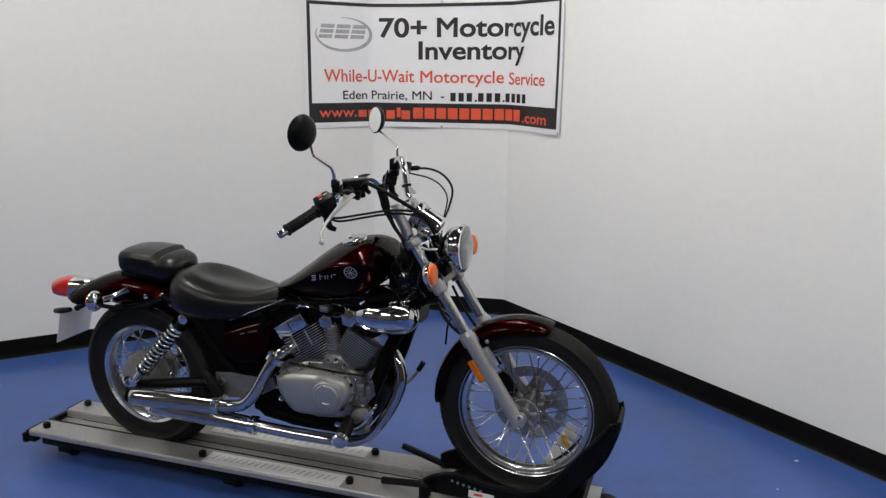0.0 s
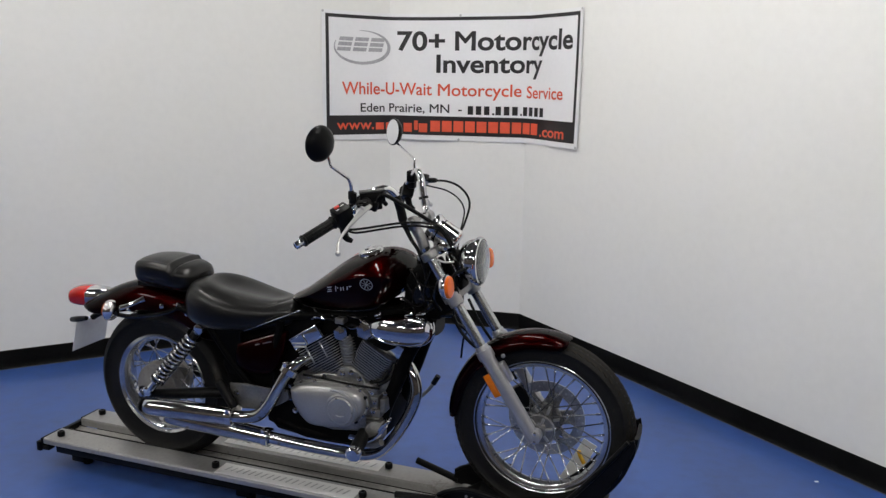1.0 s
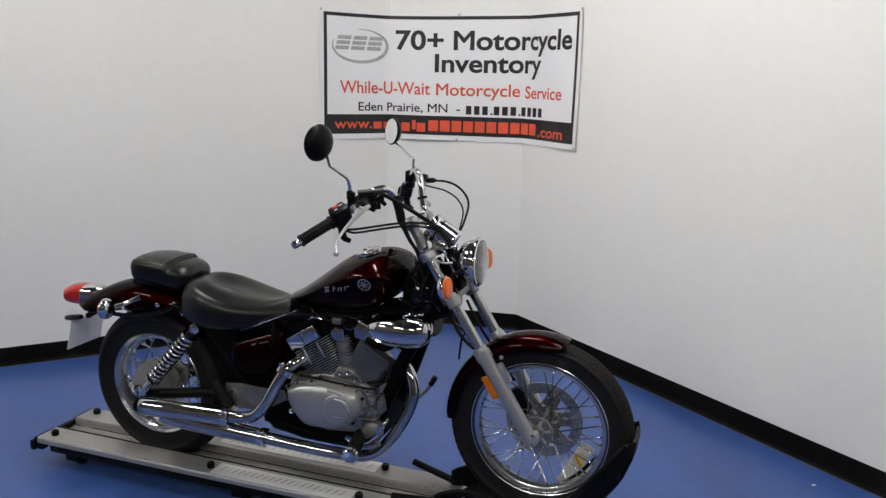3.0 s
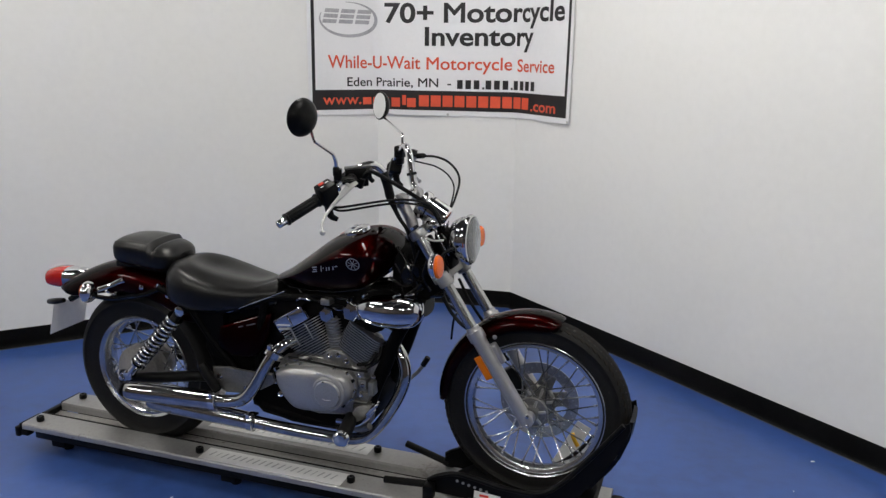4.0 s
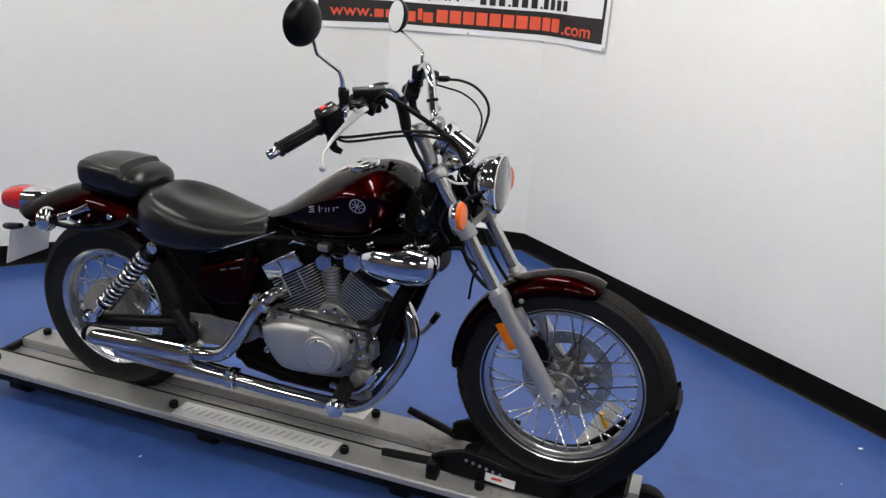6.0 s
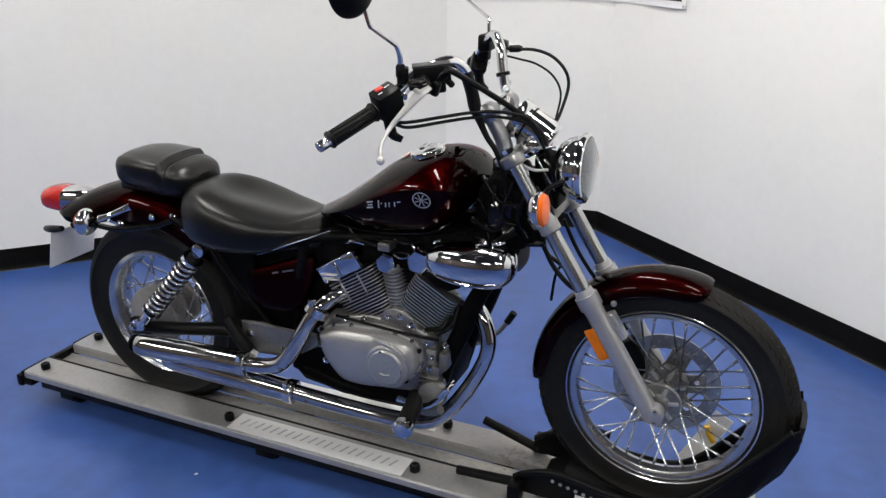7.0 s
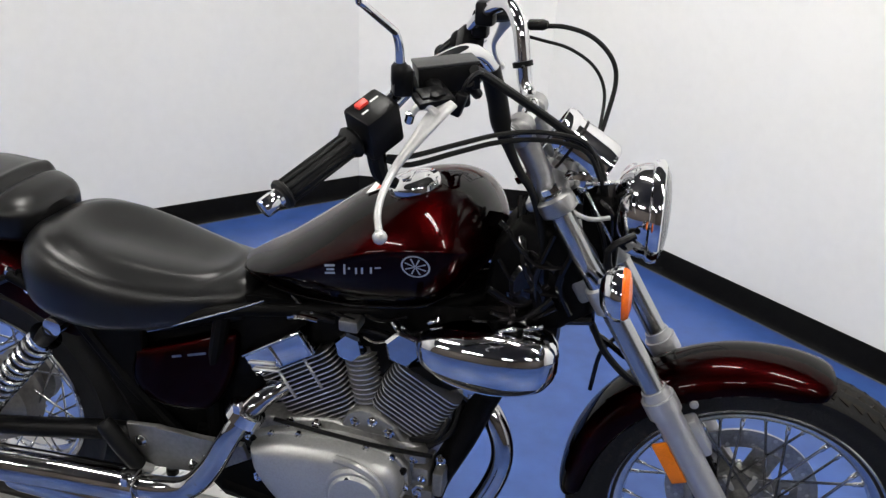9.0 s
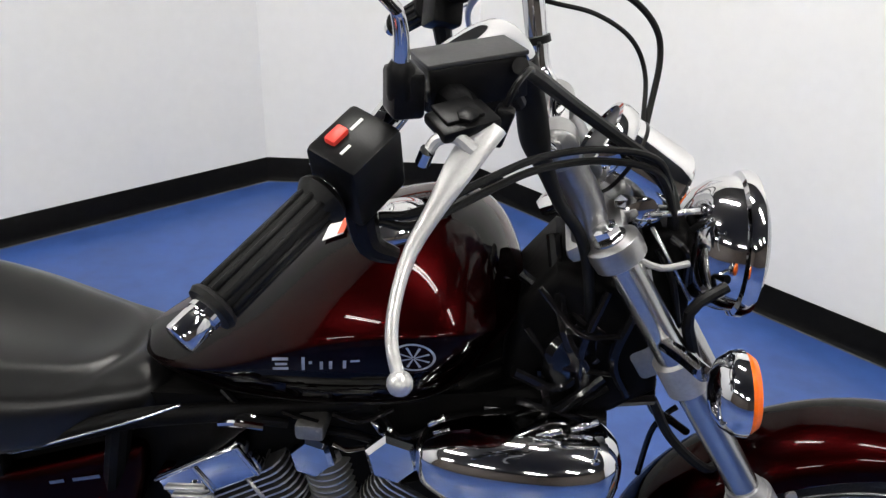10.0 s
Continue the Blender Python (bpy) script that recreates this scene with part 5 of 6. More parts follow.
bm = bmesh.new()
tube(bm, [(-0.07, -0.140, 0.556), (0.03, -0.146, 0.554), (0.12, -0.146, 0.549), (0.215, -0.140, 0.546)], 0.0042, 8)
part("hose", bm, M_BLACK, bike, "thin dark hose at the engine")
bm = bmesh.new()
tube(bm, [(0.20, -0.12, 0.55), (0.235, -0.10, 0.575), (0.245, -0.08, 0.62)], 0.008, 8)
part("hose", bm, M_BLACK, bike, "thin dark hose at the engine")
bm = bmesh.new()
tube(bm, [(0.17, -0.115, 0.555), (0.215, -0.12, 0.57), (0.23, -0.10, 0.60)], 0.007, 8)
part("hose", bm, M_BLACK, bike, "thin dark hose at the engine")
# Black wedge added to fill the dark area below the rocker cap.
bm = bmesh.new()
slab(bm, [(0.162, 0.706), (0.205, 0.722), (0.252, 0.716), (0.262, 0.688), (0.236, 0.676), (0.205, 0.686)], -0.134, -0.100, 0.005, 2)
part("wedge_bracket", bm, M_DULL, engine, "black bracket wedge behind the air cleaner")
bm = bmesh.new()
block(bm, (0.07, 0.06, 0.05), Matrix.Translation((0.085, -0.02, 0.66)), 0.012)
lathe(bm, [(0.022, -0.05), (0.026, -0.02), (0.022, 0.03), (0.012, 0.04)], (0.098, -0.055, 0.70), (0.1, 0, 1), 14)
part("carburettor", bm, M_BRASS, bike, "carburettor between the cylinders")

bm = bmesh.new()
prof = [(0.020, 0.0)]
for k in range(11):
    prof += [(0.020, 0.006 + k * 0.0095), (0.030, 0.007 + k * 0.0095), (0.030, 0.0095 + k * 0.0095), (0.020, 0.0105 + k * 0.0095)]
lathe(bm, prof + [(0.018, 0.115)], (0.088, -0.084, 0.588), (-0.18, -0.02, 0.98), 24)
part("pushrod_tower", bm, M_FIN, engine, "narrow finned tower between the cylinders")
bm = bmesh.new()
slab(bm, [(0.035, 0.545), (0.060, 0.590), (0.085, 0.602), (0.118, 0.600), (0.140, 0.580), (0.175, 0.545)], -0.128, -0.05, 0.008, 2)
part("base_casting", bm, M_CAST, engine, "cast aluminium base between the cylinders")
rng = random.Random(7)
for x, y, z, r in ((0.075, -0.132, 0.577, 0.007), (0.105, -0.133, 0.583, 0.006), (0.135, -0.133, 0.566, 0.007), (0.005, -0.137, 0.556, 0.006), (-0.045, -0.137, 0.548, 0.007), (0.182, -0.137, 0.530, 0.008), (0.198, -0.142, 0.497, 0.007),
                   (0.192, -0.142, 0.462, 0.008), (0.202, -0.138, 0.428, 0.007), (0.224, -0.120, 0.520, 0.006), (-0.125, -0.138, 0.505, 0.007), (-0.128, -0.138, 0.460, 0.007), (-0.110, -0.138, 0.415, 0.007)):
    bm = bmesh.new()
    lathe(bm, [(r * 1.5, -0.006), (r * 1.5, 0.0), (r, 0.001), (r, 0.007), (r * 0.5, 0.008), (0, 0.006)], (x, y + 0.004, z), (0.1, -1, 0.1), 6 if r > 0.0065 else 12)
    part("engine_bolt", bm, M_CHROME, engine)
for k in range(5):
    x = -0.06 + k * 0.063 + rng.random() * 0.03
    bm = bmesh.new()
    tube(bm, [(x, -0.085 - rng.random() * 0.025, 0.772 + rng.random() * 0.008), (x + 0.03, -0.105 - rng.random() * 0.02, 0.762 + rng.random() * 0.012), (x + 0.065, -0.09 - rng.random() * 0.03, 0.764 + rng.random() * 0.014)], 0.003 + rng.random() * 0.003, 8, 5)
    part("hose", bm, M_BLACKGLOSS, engine, "thin glossy black hose under the tank")
for k in range(4):
    bm = bmesh.new()
    lathe(bm, [(0.004, -0.004), (0.005, 0.0), (0.0035, 0.004), (0.0, 0.005)], (-0.02 + k * 0.075 + rng.random() * 0.03, -0.108 - rng.random() * 0.02, 0.755 + rng.random() * 0.012), (rng.random() - 0.5, -1, 0.6), 8)
    part("engine_bolt", bm, M_CHROME, engine)
for k, (a, b, c) in enumerate((((0.30, -0.085, 0.95), (0.345, -0.095, 0.905), (0.39, -0.085, 0.90)), ((0.285, -0.10, 0.815), (0.335, -0.088, 0.80), (0.385, -0.08, 0.83)), ((0.40, -0.08, 0.93), (0.385, -0.086, 0.87), (0.405, -0.078, 0.82)),
                               ((0.29, -0.085, 0.90), (0.325, -0.09, 0.86), (0.39, -0.083, 0.85)), ((0.37, -0.08, 0.95), (0.35, -0.09, 0.88), (0.355, -0.082, 0.81)), ((0.31, -0.08, 0.845), (0.32, -0.09, 0.80), (0.30, -0.08, 0.77)))):
    bm = bmesh.new()
    tube(bm, [a, b, c], 0.0035 + 0.0012 * (k % 3), 8, 6)
    part("wiring", bm, M_BLACKGLOSS, bike, "black wiring hose")

# air cleaner
bm = bmesh.new()
loft(bm, [(0.184, 0.742, 0.772, 0.012, 0.5), (0.194, 0.729, 0.784, 0.030, 0.48), (0.225, 0.718, 0.798, 0.046, 0.46), (0.272, 0.711, 0.808, 0.056, 0.46), (0.33, 0.711, 0.812, 0.058, 0.46), (0.375, 0.720, 0.808, 0.048, 0.48), (0.395, 0.737, 0.796, 0.030, 0.5), (0.402, 0.752, 0.780, 0.012, 0.5)], 6, 36, 0.8, 0.8)
for v in bm.verts:
    v.co.y -= 0.135
air = part("air_cleaner", bm, M_CHROME, bike, "teardrop chrome air cleaner cover")
bm = bmesh.new()
tube(bm, [(0.190, -0.150, 0.748), (0.232, -0.180, 0.733), (0.30, -0.192, 0.729), (0.365, -0.182, 0.735), (0.398, -0.150, 0.755)], 0.0038, 8)
part("lip", bm, M_CHROME, air)
bm = bmesh.new()
loft(bm, [(0.20, 0.72, 0.79, 0.05, 0.5), (0.29, 0.71, 0.80, 0.07, 0.5), (0.39, 0.73, 0.79, 0.05, 0.5)], 4, 20)
for v in bm.verts:
    v.co.y -= 0.04
part("air_box", bm, M_BLACK, air)

bm = bmesh.new()
block(bm, (0.034, 0.05, 0.022), Matrix.Translation((0.060, -0.10, 0.757)), 0.005)
part("cable_block", bm, M_CAST, engine, "small cast block under the tank")
bm = bmesh.new()
tube(bm, [(-0.045, -0.118, 0.752), (-0.02, -0.128, 0.764), (0.008, -0.124, 0.760)], 0.0045, 8)
part("pipe_bend", bm, M_CHROME, engine, "short bright pipe bend under the tank")
bm = bmesh.new()
tube(bm, [(0.086, -0.118, 0.741), (0.104, -0.120, 0.736), (0.122, -0.116, 0.739)], 0.0032, 8)
part("clip", bm, M_CHROME, engine, "small bright clip")
for a, b in (((0.128, -0.105, 0.772), (0.142, -0.108, 0.752)), ((0.195, -0.128, 0.792), (0.212, -0.126, 0.802)), ((0.31, -0.150, 0.812), (0.335, -0.150, 0.822)), ((0.345, -0.140, 0.815), (0.372, -0.130, 0.822))):
    bm = bmesh.new()
    rod(bm, a, b, 0.004, 8)
    part("stud", bm, M_CHROME, engine, "small bright stud")

# exhaust
bm = bmesh.new()
tube(bm, [(0.215, -0.03, 0.630), (0.262, -0.050, 0.622), (0.300, -0.066, 0.594), (0.322, -0.078, 0.545), (0.318, -0.088, 0.490), (0.285, -0.100, 0.415), (0.235, -0.118, 0.340), (0.185, -0.135, 0.305), (0.10, -0.150, 0.300), (-0.05, -0.160, 0.305), (-0.20, -0.165, 0.313)],
     [0.018, 0.019, 0.0195, 0.0195, 0.0195, 0.0195, 0.020, 0.020, 0.021, 0.022, 0.022], 18, 6)
front_pipe = part("front_exhaust_pipe", bm, M_PIPE, bike, "chrome front exhaust header sweeping under the engine")
bm = bmesh.new()
tube(bm, [(-0.19, -0.165, 0.313), (-0.21, -0.166, 0.314), (-0.23, -0.167, 0.315), (-0.40, -0.175, 0.325), (-0.55, -0.181, 0.333), (-0.60, -0.183, 0.336), (-0.615, -0.184, 0.337)], [0.026, 0.031, 0.031, 0.033, 0.033, 0.030, 0.020], 20, 4)
part("lower_silencer", bm, M_PIPE, front_pipe, "chrome lower silencer")
bm = bmesh.new()
tube(bm, [(-0.05, -0.09, 0.610), (-0.085, -0.135, 0.600), (-0.118, -0.165, 0.565), (-0.145, -0.178, 0.515), (-0.178, -0.183, 0.455), (-0.22, -0.184, 0.405), (-0.27, -0.184, 0.385), (-0.34, -0.185, 0.378)], [0.018, 0.019, 0.0195, 0.0205, 0.0215, 0.022, 0.022, 0.023], 18, 6)
rear_pipe = part("rear_exhaust_pipe", bm, M_PIPE, bike, "chrome rear exhaust header")
bm = bmesh.new()
tube(bm, [(-0.325, -0.185, 0.379), (-0.345, -0.186, 0.378), (-0.37, -0.187, 0.377), (-0.50, -0.192, 0.374), (-0.645, -0.199, 0.370), (-0.686, -0.200, 0.369), (-0.698, -0.201, 0.369)], [0.026, 0.032, 0.033, 0.034, 0.034, 0.030, 0.020], 20, 4)
part("upper_silencer", bm, M_PIPE, rear_pipe, "chrome upper silencer")
for pipe, at, ax in ((rear_pipe, (-0.335, -0.186, 0.378), (-1, -0.03, -0.02)), (front_pipe, (-0.205, -0.166, 0.314), (-1, -0.04, 0.05)), (rear_pipe, (-0.112, -0.162, 0.573), (-0.5, -0.3, -0.9))):
    bm = bmesh.new()
    lathe(bm, [(0.031, -0.012), (0.034, -0.010), (0.034, 0.010), (0.031, 0.012)], at, ax, 20)
    block(bm, (0.014, 0.02, 0.02), Matrix.Translation(Vector(at) + Vector((0, -0.022, 0.030))), 0.004)
    part("pipe_clamp", bm, M_CHROME, pipe, "chrome exhaust clamp")
bm = bmesh.new()
lathe(bm, [(0.017, 0), (0.026, 0.001), (0.026, 0.006), (0.017, 0.007)], (-0.702, -0.201, 0.369), (-1, -0.04, -0.02), 18)
lathe(bm, [(0.016, -0.001), (0.0, -0.001)], (-0.6995, -0.201, 0.369), (-1, 0, 0), 16)
part("silencer_tip", bm, M_BLACK, rear_pipe)

# swingarm, shocks, brackets
for side in (-1, 1):
    bm = bmesh.new()
    tube(bm, [(-0.22, side * 0.095, 0.425), (-0.42, side * 0.108, 0.425), (-0.62, side * 0.118, 0.395), (-0.77, side * 0.120, 0.372)], [0.020, 0.020, 0.020, 0.018], 12, 4)
    block(bm, (0.07, 0.026, 0.055), Matrix.Translation((-0.752, side * 0.120, 0.376)), 0.010, 2)
    arm = part("swingarm_leg", bm, M_BLACK, bike, "black swingarm leg")
    bm = bmesh.new()
    lathe(bm, [(0.019, 0), (0.019, 0.012), (0.012, 0.014), (0.012, 0.026), (0.008, 0.030), (0, 0.030)], R + Vector((0, side * 0.134, 0.004)), (0, side, 0), 6)
    part("axle_nut", bm, M_CHROME, arm)
    lo, hi = Vector((-0.722, side * 0.146, 0.402)), Vector((-0.478, side * 0.150, 0.674))
    d = (hi - lo).normalized()
    bm = bmesh.new()
    rod(bm, lo, lo + d * 0.10, 0.015, 14)
    lathe(bm, [(0.016, -0.014), (0.019, -0.012), (0.019, 0.012), (0.016, 0.014)], lo, (0, 1, 0), 16)
    shock = part("shock_absorber", bm, M_CHROME, bike, "chrome coil-over rear shock")
    bm = bmesh.new()
    u = d.orthogonal().normalized()
    v = d.cross(u)
    length = (hi - lo).length
    turns, n = 12, 12 * 16
    pts = []
    for k in range(n + 1):
        a = 2 * math.pi * turns * k / n
        pts.append(lo + d * (0.075 + (length - 0.12) * k / n) + (u * math.cos(a) + v * math.sin(a)) * 0.0232)
    tube(bm, pts, 0.0052, 8, 1)
    part("spring", bm, M_SPRING, shock, "chrome coil spring")
    bm = bmesh.new()
    rod(bm, lo + d * 0.09, hi - d * 0.02, 0.0165, 14)
    part("damper", bm, M_BLACK, shock, "black damper tube inside the spring")
    bm = bmesh.new()
    rod(bm, hi - d * 0.05, hi, 0.014, 14)
    lathe(bm, [(0.014, -0.014), (0.018, -0.012), (0.018, 0.012), (0.014, 0.014)], hi, (0, 1, 0), 16)
    part("top_eye", bm, M_CHROME, shock)
    for k in (0.068, length - 0.042):
        bm = bmesh.new()
        lathe(bm, [(0.014, -0.004), (0.029, -0.003), (0.029, 0.003), (0.014, 0.004)], lo + d * k, d, 18)
        part("spring_seat", bm, M_CHROME, shock)
bm = bmesh.new()
slab(bm, [(-0.365, 0.485), (-0.30, 0.492), (-0.21, 0.482), (-0.13, 0.492), (-0.12, 0.46), (-0.17, 0.43), (-0.225, 0.405), (-0.335, 0.395), (-0.36, 0.43)], -0.138, -0.150, 0.004, 2)
bracket = part("footrest_bracket", bm, M_CAST, bike, "flat aluminium footrest bracket")
for x, z in ((-0.20, 0.445), (-0.23, 0.425), (-0.335, 0.455)):
    bm = bmesh.new()
    lathe(bm, [(0.012, 0), (0.012, 0.005), (0.007, 0.010), (0.0, 0.010)], (x, -0.149, z), (0, -1, 0), 12)
    part("bolt", bm, M_CHROME, bracket)
bm = bmesh.new()
tube(bm, [(-0.330, -0.165, 0.408), (-0.345, -0.17, 0.425), (-0.385, -0.172, 0.485), (-0.394, -0.172, 0.498)], [0.011, 0.017, 0.017, 0.014], 12, 4)
peg = part("passenger_peg", bm, M_RUBBER, bike, "folded black rubber passenger peg")
bm = bmesh.new()
tube(bm, [(-0.318, -0.155, 0.395), (-0.330, -0.165, 0.408)], 0.009, 8, 2)
part("pivot", bm, M_ALU, peg)

# Added black slab keeps the space under the clutch cover dark.
bm = bmesh.new()
slab(bm, [(-0.25, 0.47), (-0.02, 0.50), (0.20, 0.48), (0.225, 0.42), (0.205, 0.345), (0.14, 0.310), (-0.08, 0.308), (-0.20, 0.320), (-0.25, 0.37)], -0.108, 0.108, 0.012, 2)
part("underside_fill", bm, M_DULL, engine, "added black slab filling the dark underside of the engine")

# rider controls at the feet
bm = bmesh.new()
tube(bm, [(0.160, -0.155, 0.388), (0.172, -0.195, 0.380), (0.181, -0.262, 0.370)], [0.018, 0.023, 0.023], 14, 4)
peg = part("rider_peg", bm, M_RUBBER, bike, "black rubber rider footpeg")
bm = bmesh.new()
lathe(bm, [(0.023, 0), (0.026, 0.003), (0.026, 0.018), (0.020, 0.024), (0.0, 0.026)], (0.181, -0.262, 0.369), (0.08, -0.99, -0.12), 18)
part("end_cap", bm, M_CHROME, peg, "chrome peg end cap")
bm = bmesh.new()
tube(bm, [(0.16, 0.155, 0.400), (0.175, 0.20, 0.392), (0.185, 0.27, 0.382)], [0.018, 0.023, 0.023], 14, 4)
part("rider_peg", bm, M_RUBBER, bike)
bm = bmesh.new()
tube(bm, [(0.11, -0.150, 0.360), (0.19, -0.170, 0.372), (0.235, -0.190, 0.410), (0.262, -0.198, 0.448)], [0.010, 0.009, 0.009, 0.008], 10, 5)
block(bm, (0.050, 0.045, 0.014), Matrix.Translation((0.262, -0.205, 0.452)) @ Matrix.Rotation(radians(-55), 4, "Y"), 0.005)
part("brake_pedal", bm, M_CHROME, bike, "chrome rear brake pedal")
bm = bmesh.new()
lathe(bm, [(0.010, -0.02), (0.034, -0.016), (0.038, 0.0), (0.034, 0.012), (0.012, 0.018)], (0.205, -0.150, 0.400), (0.2, -1, 0.1), 20)
tube(bm, [(0.15, -0.145, 0.345), (0.20, -0.16, 0.352), (0.235, -0.17, 0.372)], 0.012, 10)
part("pedal_bracket", bm, M_CAST, bike)
bm = bmesh.new()
tube(bm, [(0.10, 0.17, 0.360), (0.190, 0.215, 0.362), (0.235, 0.242, 0.392), (0.262, 0.252, 0.428)], 0.0070, 10, 5)
shift = part("gear_lever", bm, M_CAST, bike, "grey metal gear lever with rubber tip")
bm = bmesh.new()
tube(bm, [(0.261, 0.252, 0.427), (0.280, 0.254, 0.460)], 0.0105, 10, 2)
part("rubber_tip", bm, M_RUBBER, shift)
bm = bmesh.new()
tube(bm, [(-0.02, 0.13, 0.34), (-0.12, 0.16, 0.30), (-0.25, 0.19, 0.28)], 0.011, 8)
part("side_stand", bm, M_BLACK, bike)

# handlebar
BAR = [(0.302, 0.050, 1.098), (0.294, 0.084, 1.100), (0.281, 0.098, 1.114), (0.273, 0.101, 1.148), (0.262, 0.110, 1.190), (0.242, 0.134, 1.215), (0.217, 0.171, 1.212), (0.180, 0.220, 1.186), (0.130, 0.285, 1.126), (0.070, 0.380, 1.076)]
RISE = 0.024


def raised(p):
    """The far half of the bar rides a little higher."""
    return (p[0], p[1], p[2] + RISE * max(0.0, min(1.0, (p[2] - 1.04) / 0.14 if p[1] < 0.12 else 1.0)))


bm = bmesh.new()
tube(bm, [flip(p) for p in BAR[::-1]] + [(0.302, 0.0, 1.100)] + [raised(p) for p in BAR], 0.0125, 16, 6)
part("handlebar", bm, M_CHROME, bike, "tall chrome handlebar")
for side in (-1, 1):
    bm = bmesh.new()
    tube(bm, [fork_at(1.000, side * 0.066, -0.026), (0.336, side * 0.066, 1.042), (0.304, side * 0.066, 1.094)], [0.0195, 0.0180, 0.0175], 20, 3)
    lathe(bm, [(0.019, -0.020), (0.022, -0.018), (0.022, 0.018), (0.019, 0.020)], (0.301, side * 0.066, 1.099), (0, 1, 0), 20)
    part("riser", bm, M_CAST2, bike, "cast silver handlebar riser")
    bm = bmesh.new()
    up_by = RISE if side > 0 else 0.0
    p, q = Vector((0.130, side * 0.285, 1.126 + up_by)), Vector((0.070, side * 0.380, 1.076 + up_by))
    d = (q - p).normalized()
    prof = [(0.020, 0.0), (0.0215, 0.004), (0.018, 0.010)]
    for k in range(7):
        prof += [(0.0150, 0.014 + k * 0.0135), (0.0150, 0.0245 + k * 0.0135), (0.0148, 0.0255 + k * 0.0135), (0.0148, 0.0275 + k * 0.0135)]
    prof += [(0.0180, 0.110), (0.0195, 0.113), (0.0180, 0.117), (0.013, 0.118)]
    lathe(bm, prof, p, d, 20)
    ribs = []
    for k in range(10):
        a = 2 * math.pi * k / 10
        u = d.orthogonal().normalized()
        v = d.cross(u)
        ribs.append((p + d * 0.012 + (u * math.cos(a) + v * math.sin(a)) * 0.0148, p + d * 0.108 + (u * math.cos(a) + v * math.sin(a)) * 0.0148))
    grip = part("grip", bm, M_RUBBER, bike, "ribbed black rubber grip")
    for a, b in ribs:
        bm = bmesh.new()
        rod(bm, a, b, 0.0026, 6)
        part("rib", bm, M_RUBBER, grip)
    bm = bmesh.new()
    lathe(bm, [(0.0105, 0.114), (0.0118, 0.117), (0.0120, 0.122), (0.0112, 0.1235), (0.0112, 0.1250), (0.0120, 0.1265), (0.0120, 0.1420), (0.0112, 0.1440), (0.0090, 0.1450), (0.0, 0.1452)], p, d, 36)
    part("bar_end", bm, M_CHROME, bike, "chrome bar end weight")
    # switch housing
    bm = bmesh.new()
    c = p - d * 0.032 + Vector((0.004, 0, -0.012))
    z = d
    x = (Vector((0.25, 0, 0.97)) - z * Vector((0.25, 0, 0.97)).dot(z)).normalized()
    y = z.cross(x)
    m = Matrix(((x.x, y.x, z.x, c.x), (x.y, y.y, z.y, c.y), (x.z, y.z, z.z, c.z), (0, 0, 0, 1)))
    block(bm, (0.062 if side < 0 else 0.050, 0.046 if side < 0 else 0.042, 0.054 if side < 0 else 0.044), m @ Matrix.Translation((0.018 if side < 0 else 0.002, 0, -0.002)), 0.0048, 2)
    housing = part("switch_housing", bm, M_PLASTIC, bike, "black plastic switch housing")
    bm = bmesh.new()
    tube(bm, [c + Vector((0.0, 0, -0.018)), c + Vector((0.008, 0, -0.050)), c + Vector((0.028, -0.006 * side, -0.062))], [0.013, 0.011, 0.007], 10, 4)
    part("cable_elbow", bm, M_PLASTIC, housing)
    bm = bmesh.new()
    mb = m @ Matrix.Translation((0.049 if side < 0 else 0.027, 0, 0))
    block(bm, (0.007, 0.010, 0.017), mb @ Matrix.Translation((0.001, -0.010 * side, 0.004)), 0.0022)
    part("red_button", bm, M_REDBTN, housing, "red switch button")
    bm = bmesh.new()
    block(bm, (0.0008, 0.0024, 0.013), mb @ Matrix.Translation((0.0002, -0.006 * side, -0.013)), 0)
    block(bm, (0.0008, 0.0022, 0.010), mb @ Matrix.Translation((0.0002, 0.003 * side, 0.010)), 0)
    part("bar", bm, M_WHITE, housing, smooth=0)
    bm = bmesh.new()
    block(bm, (0.0022, 0.0022, 0.048), mb @ Matrix.Translation((-0.022, 0.0235, -0.002)), 0.0005, 1)
    part("edge_line", bm, M_ALU, housing)

# brake master cylinder
bm = bmesh.new()
TOP = [(0.197, -0.246, 1.214), (0.267, -0.212, 1.222), (0.247, -0.170, 1.222), (0.177, -0.204, 1.214)]
cx = sum((Vector(v) for v in TOP), Vector()) / 4
ux = (Vector(TOP[1]) - Vector(TOP[0])).normalized()
uy = (Vector(TOP[3]) - Vector(TOP[0])).normalized()
uz = ux.cross(uy).normalized()
uy = uz.cross(ux)
m_res = Matrix(((ux.x, uy.x, uz.x, cx.x), (ux.y, uy.y, uz.y, cx.y), (ux.z, uy.z, uz.z, cx.z), (0, 0, 0, 1)))
block(bm, (0.077, 0.046, 0.032), m_res @ Matrix.Translation((0, 0, -0.018)), 0.0018, 2)
master = part("brake_reservoir", bm, M_PLASTIC, bike, "square black brake fluid reservoir")
bm = bmesh.new()
block(bm, (0.079, 0.048, 0.004), m_res, 0.0012, 2)
part("lid", bm, M_LID, master, "flat black reservoir lid")
bm = bmesh.new()
block(bm, (0.046, 0.036, 0.026), m_res @ Matrix.Translation((0.004, 0.0, -0.045)), 0.005, 2)
block(bm, (0.024, 0.032, 0.034), Matrix.Translation((0.182, -0.258, 1.200)) @ Matrix.Rotation(radians(25), 4, "Z"), 0.004, 2)
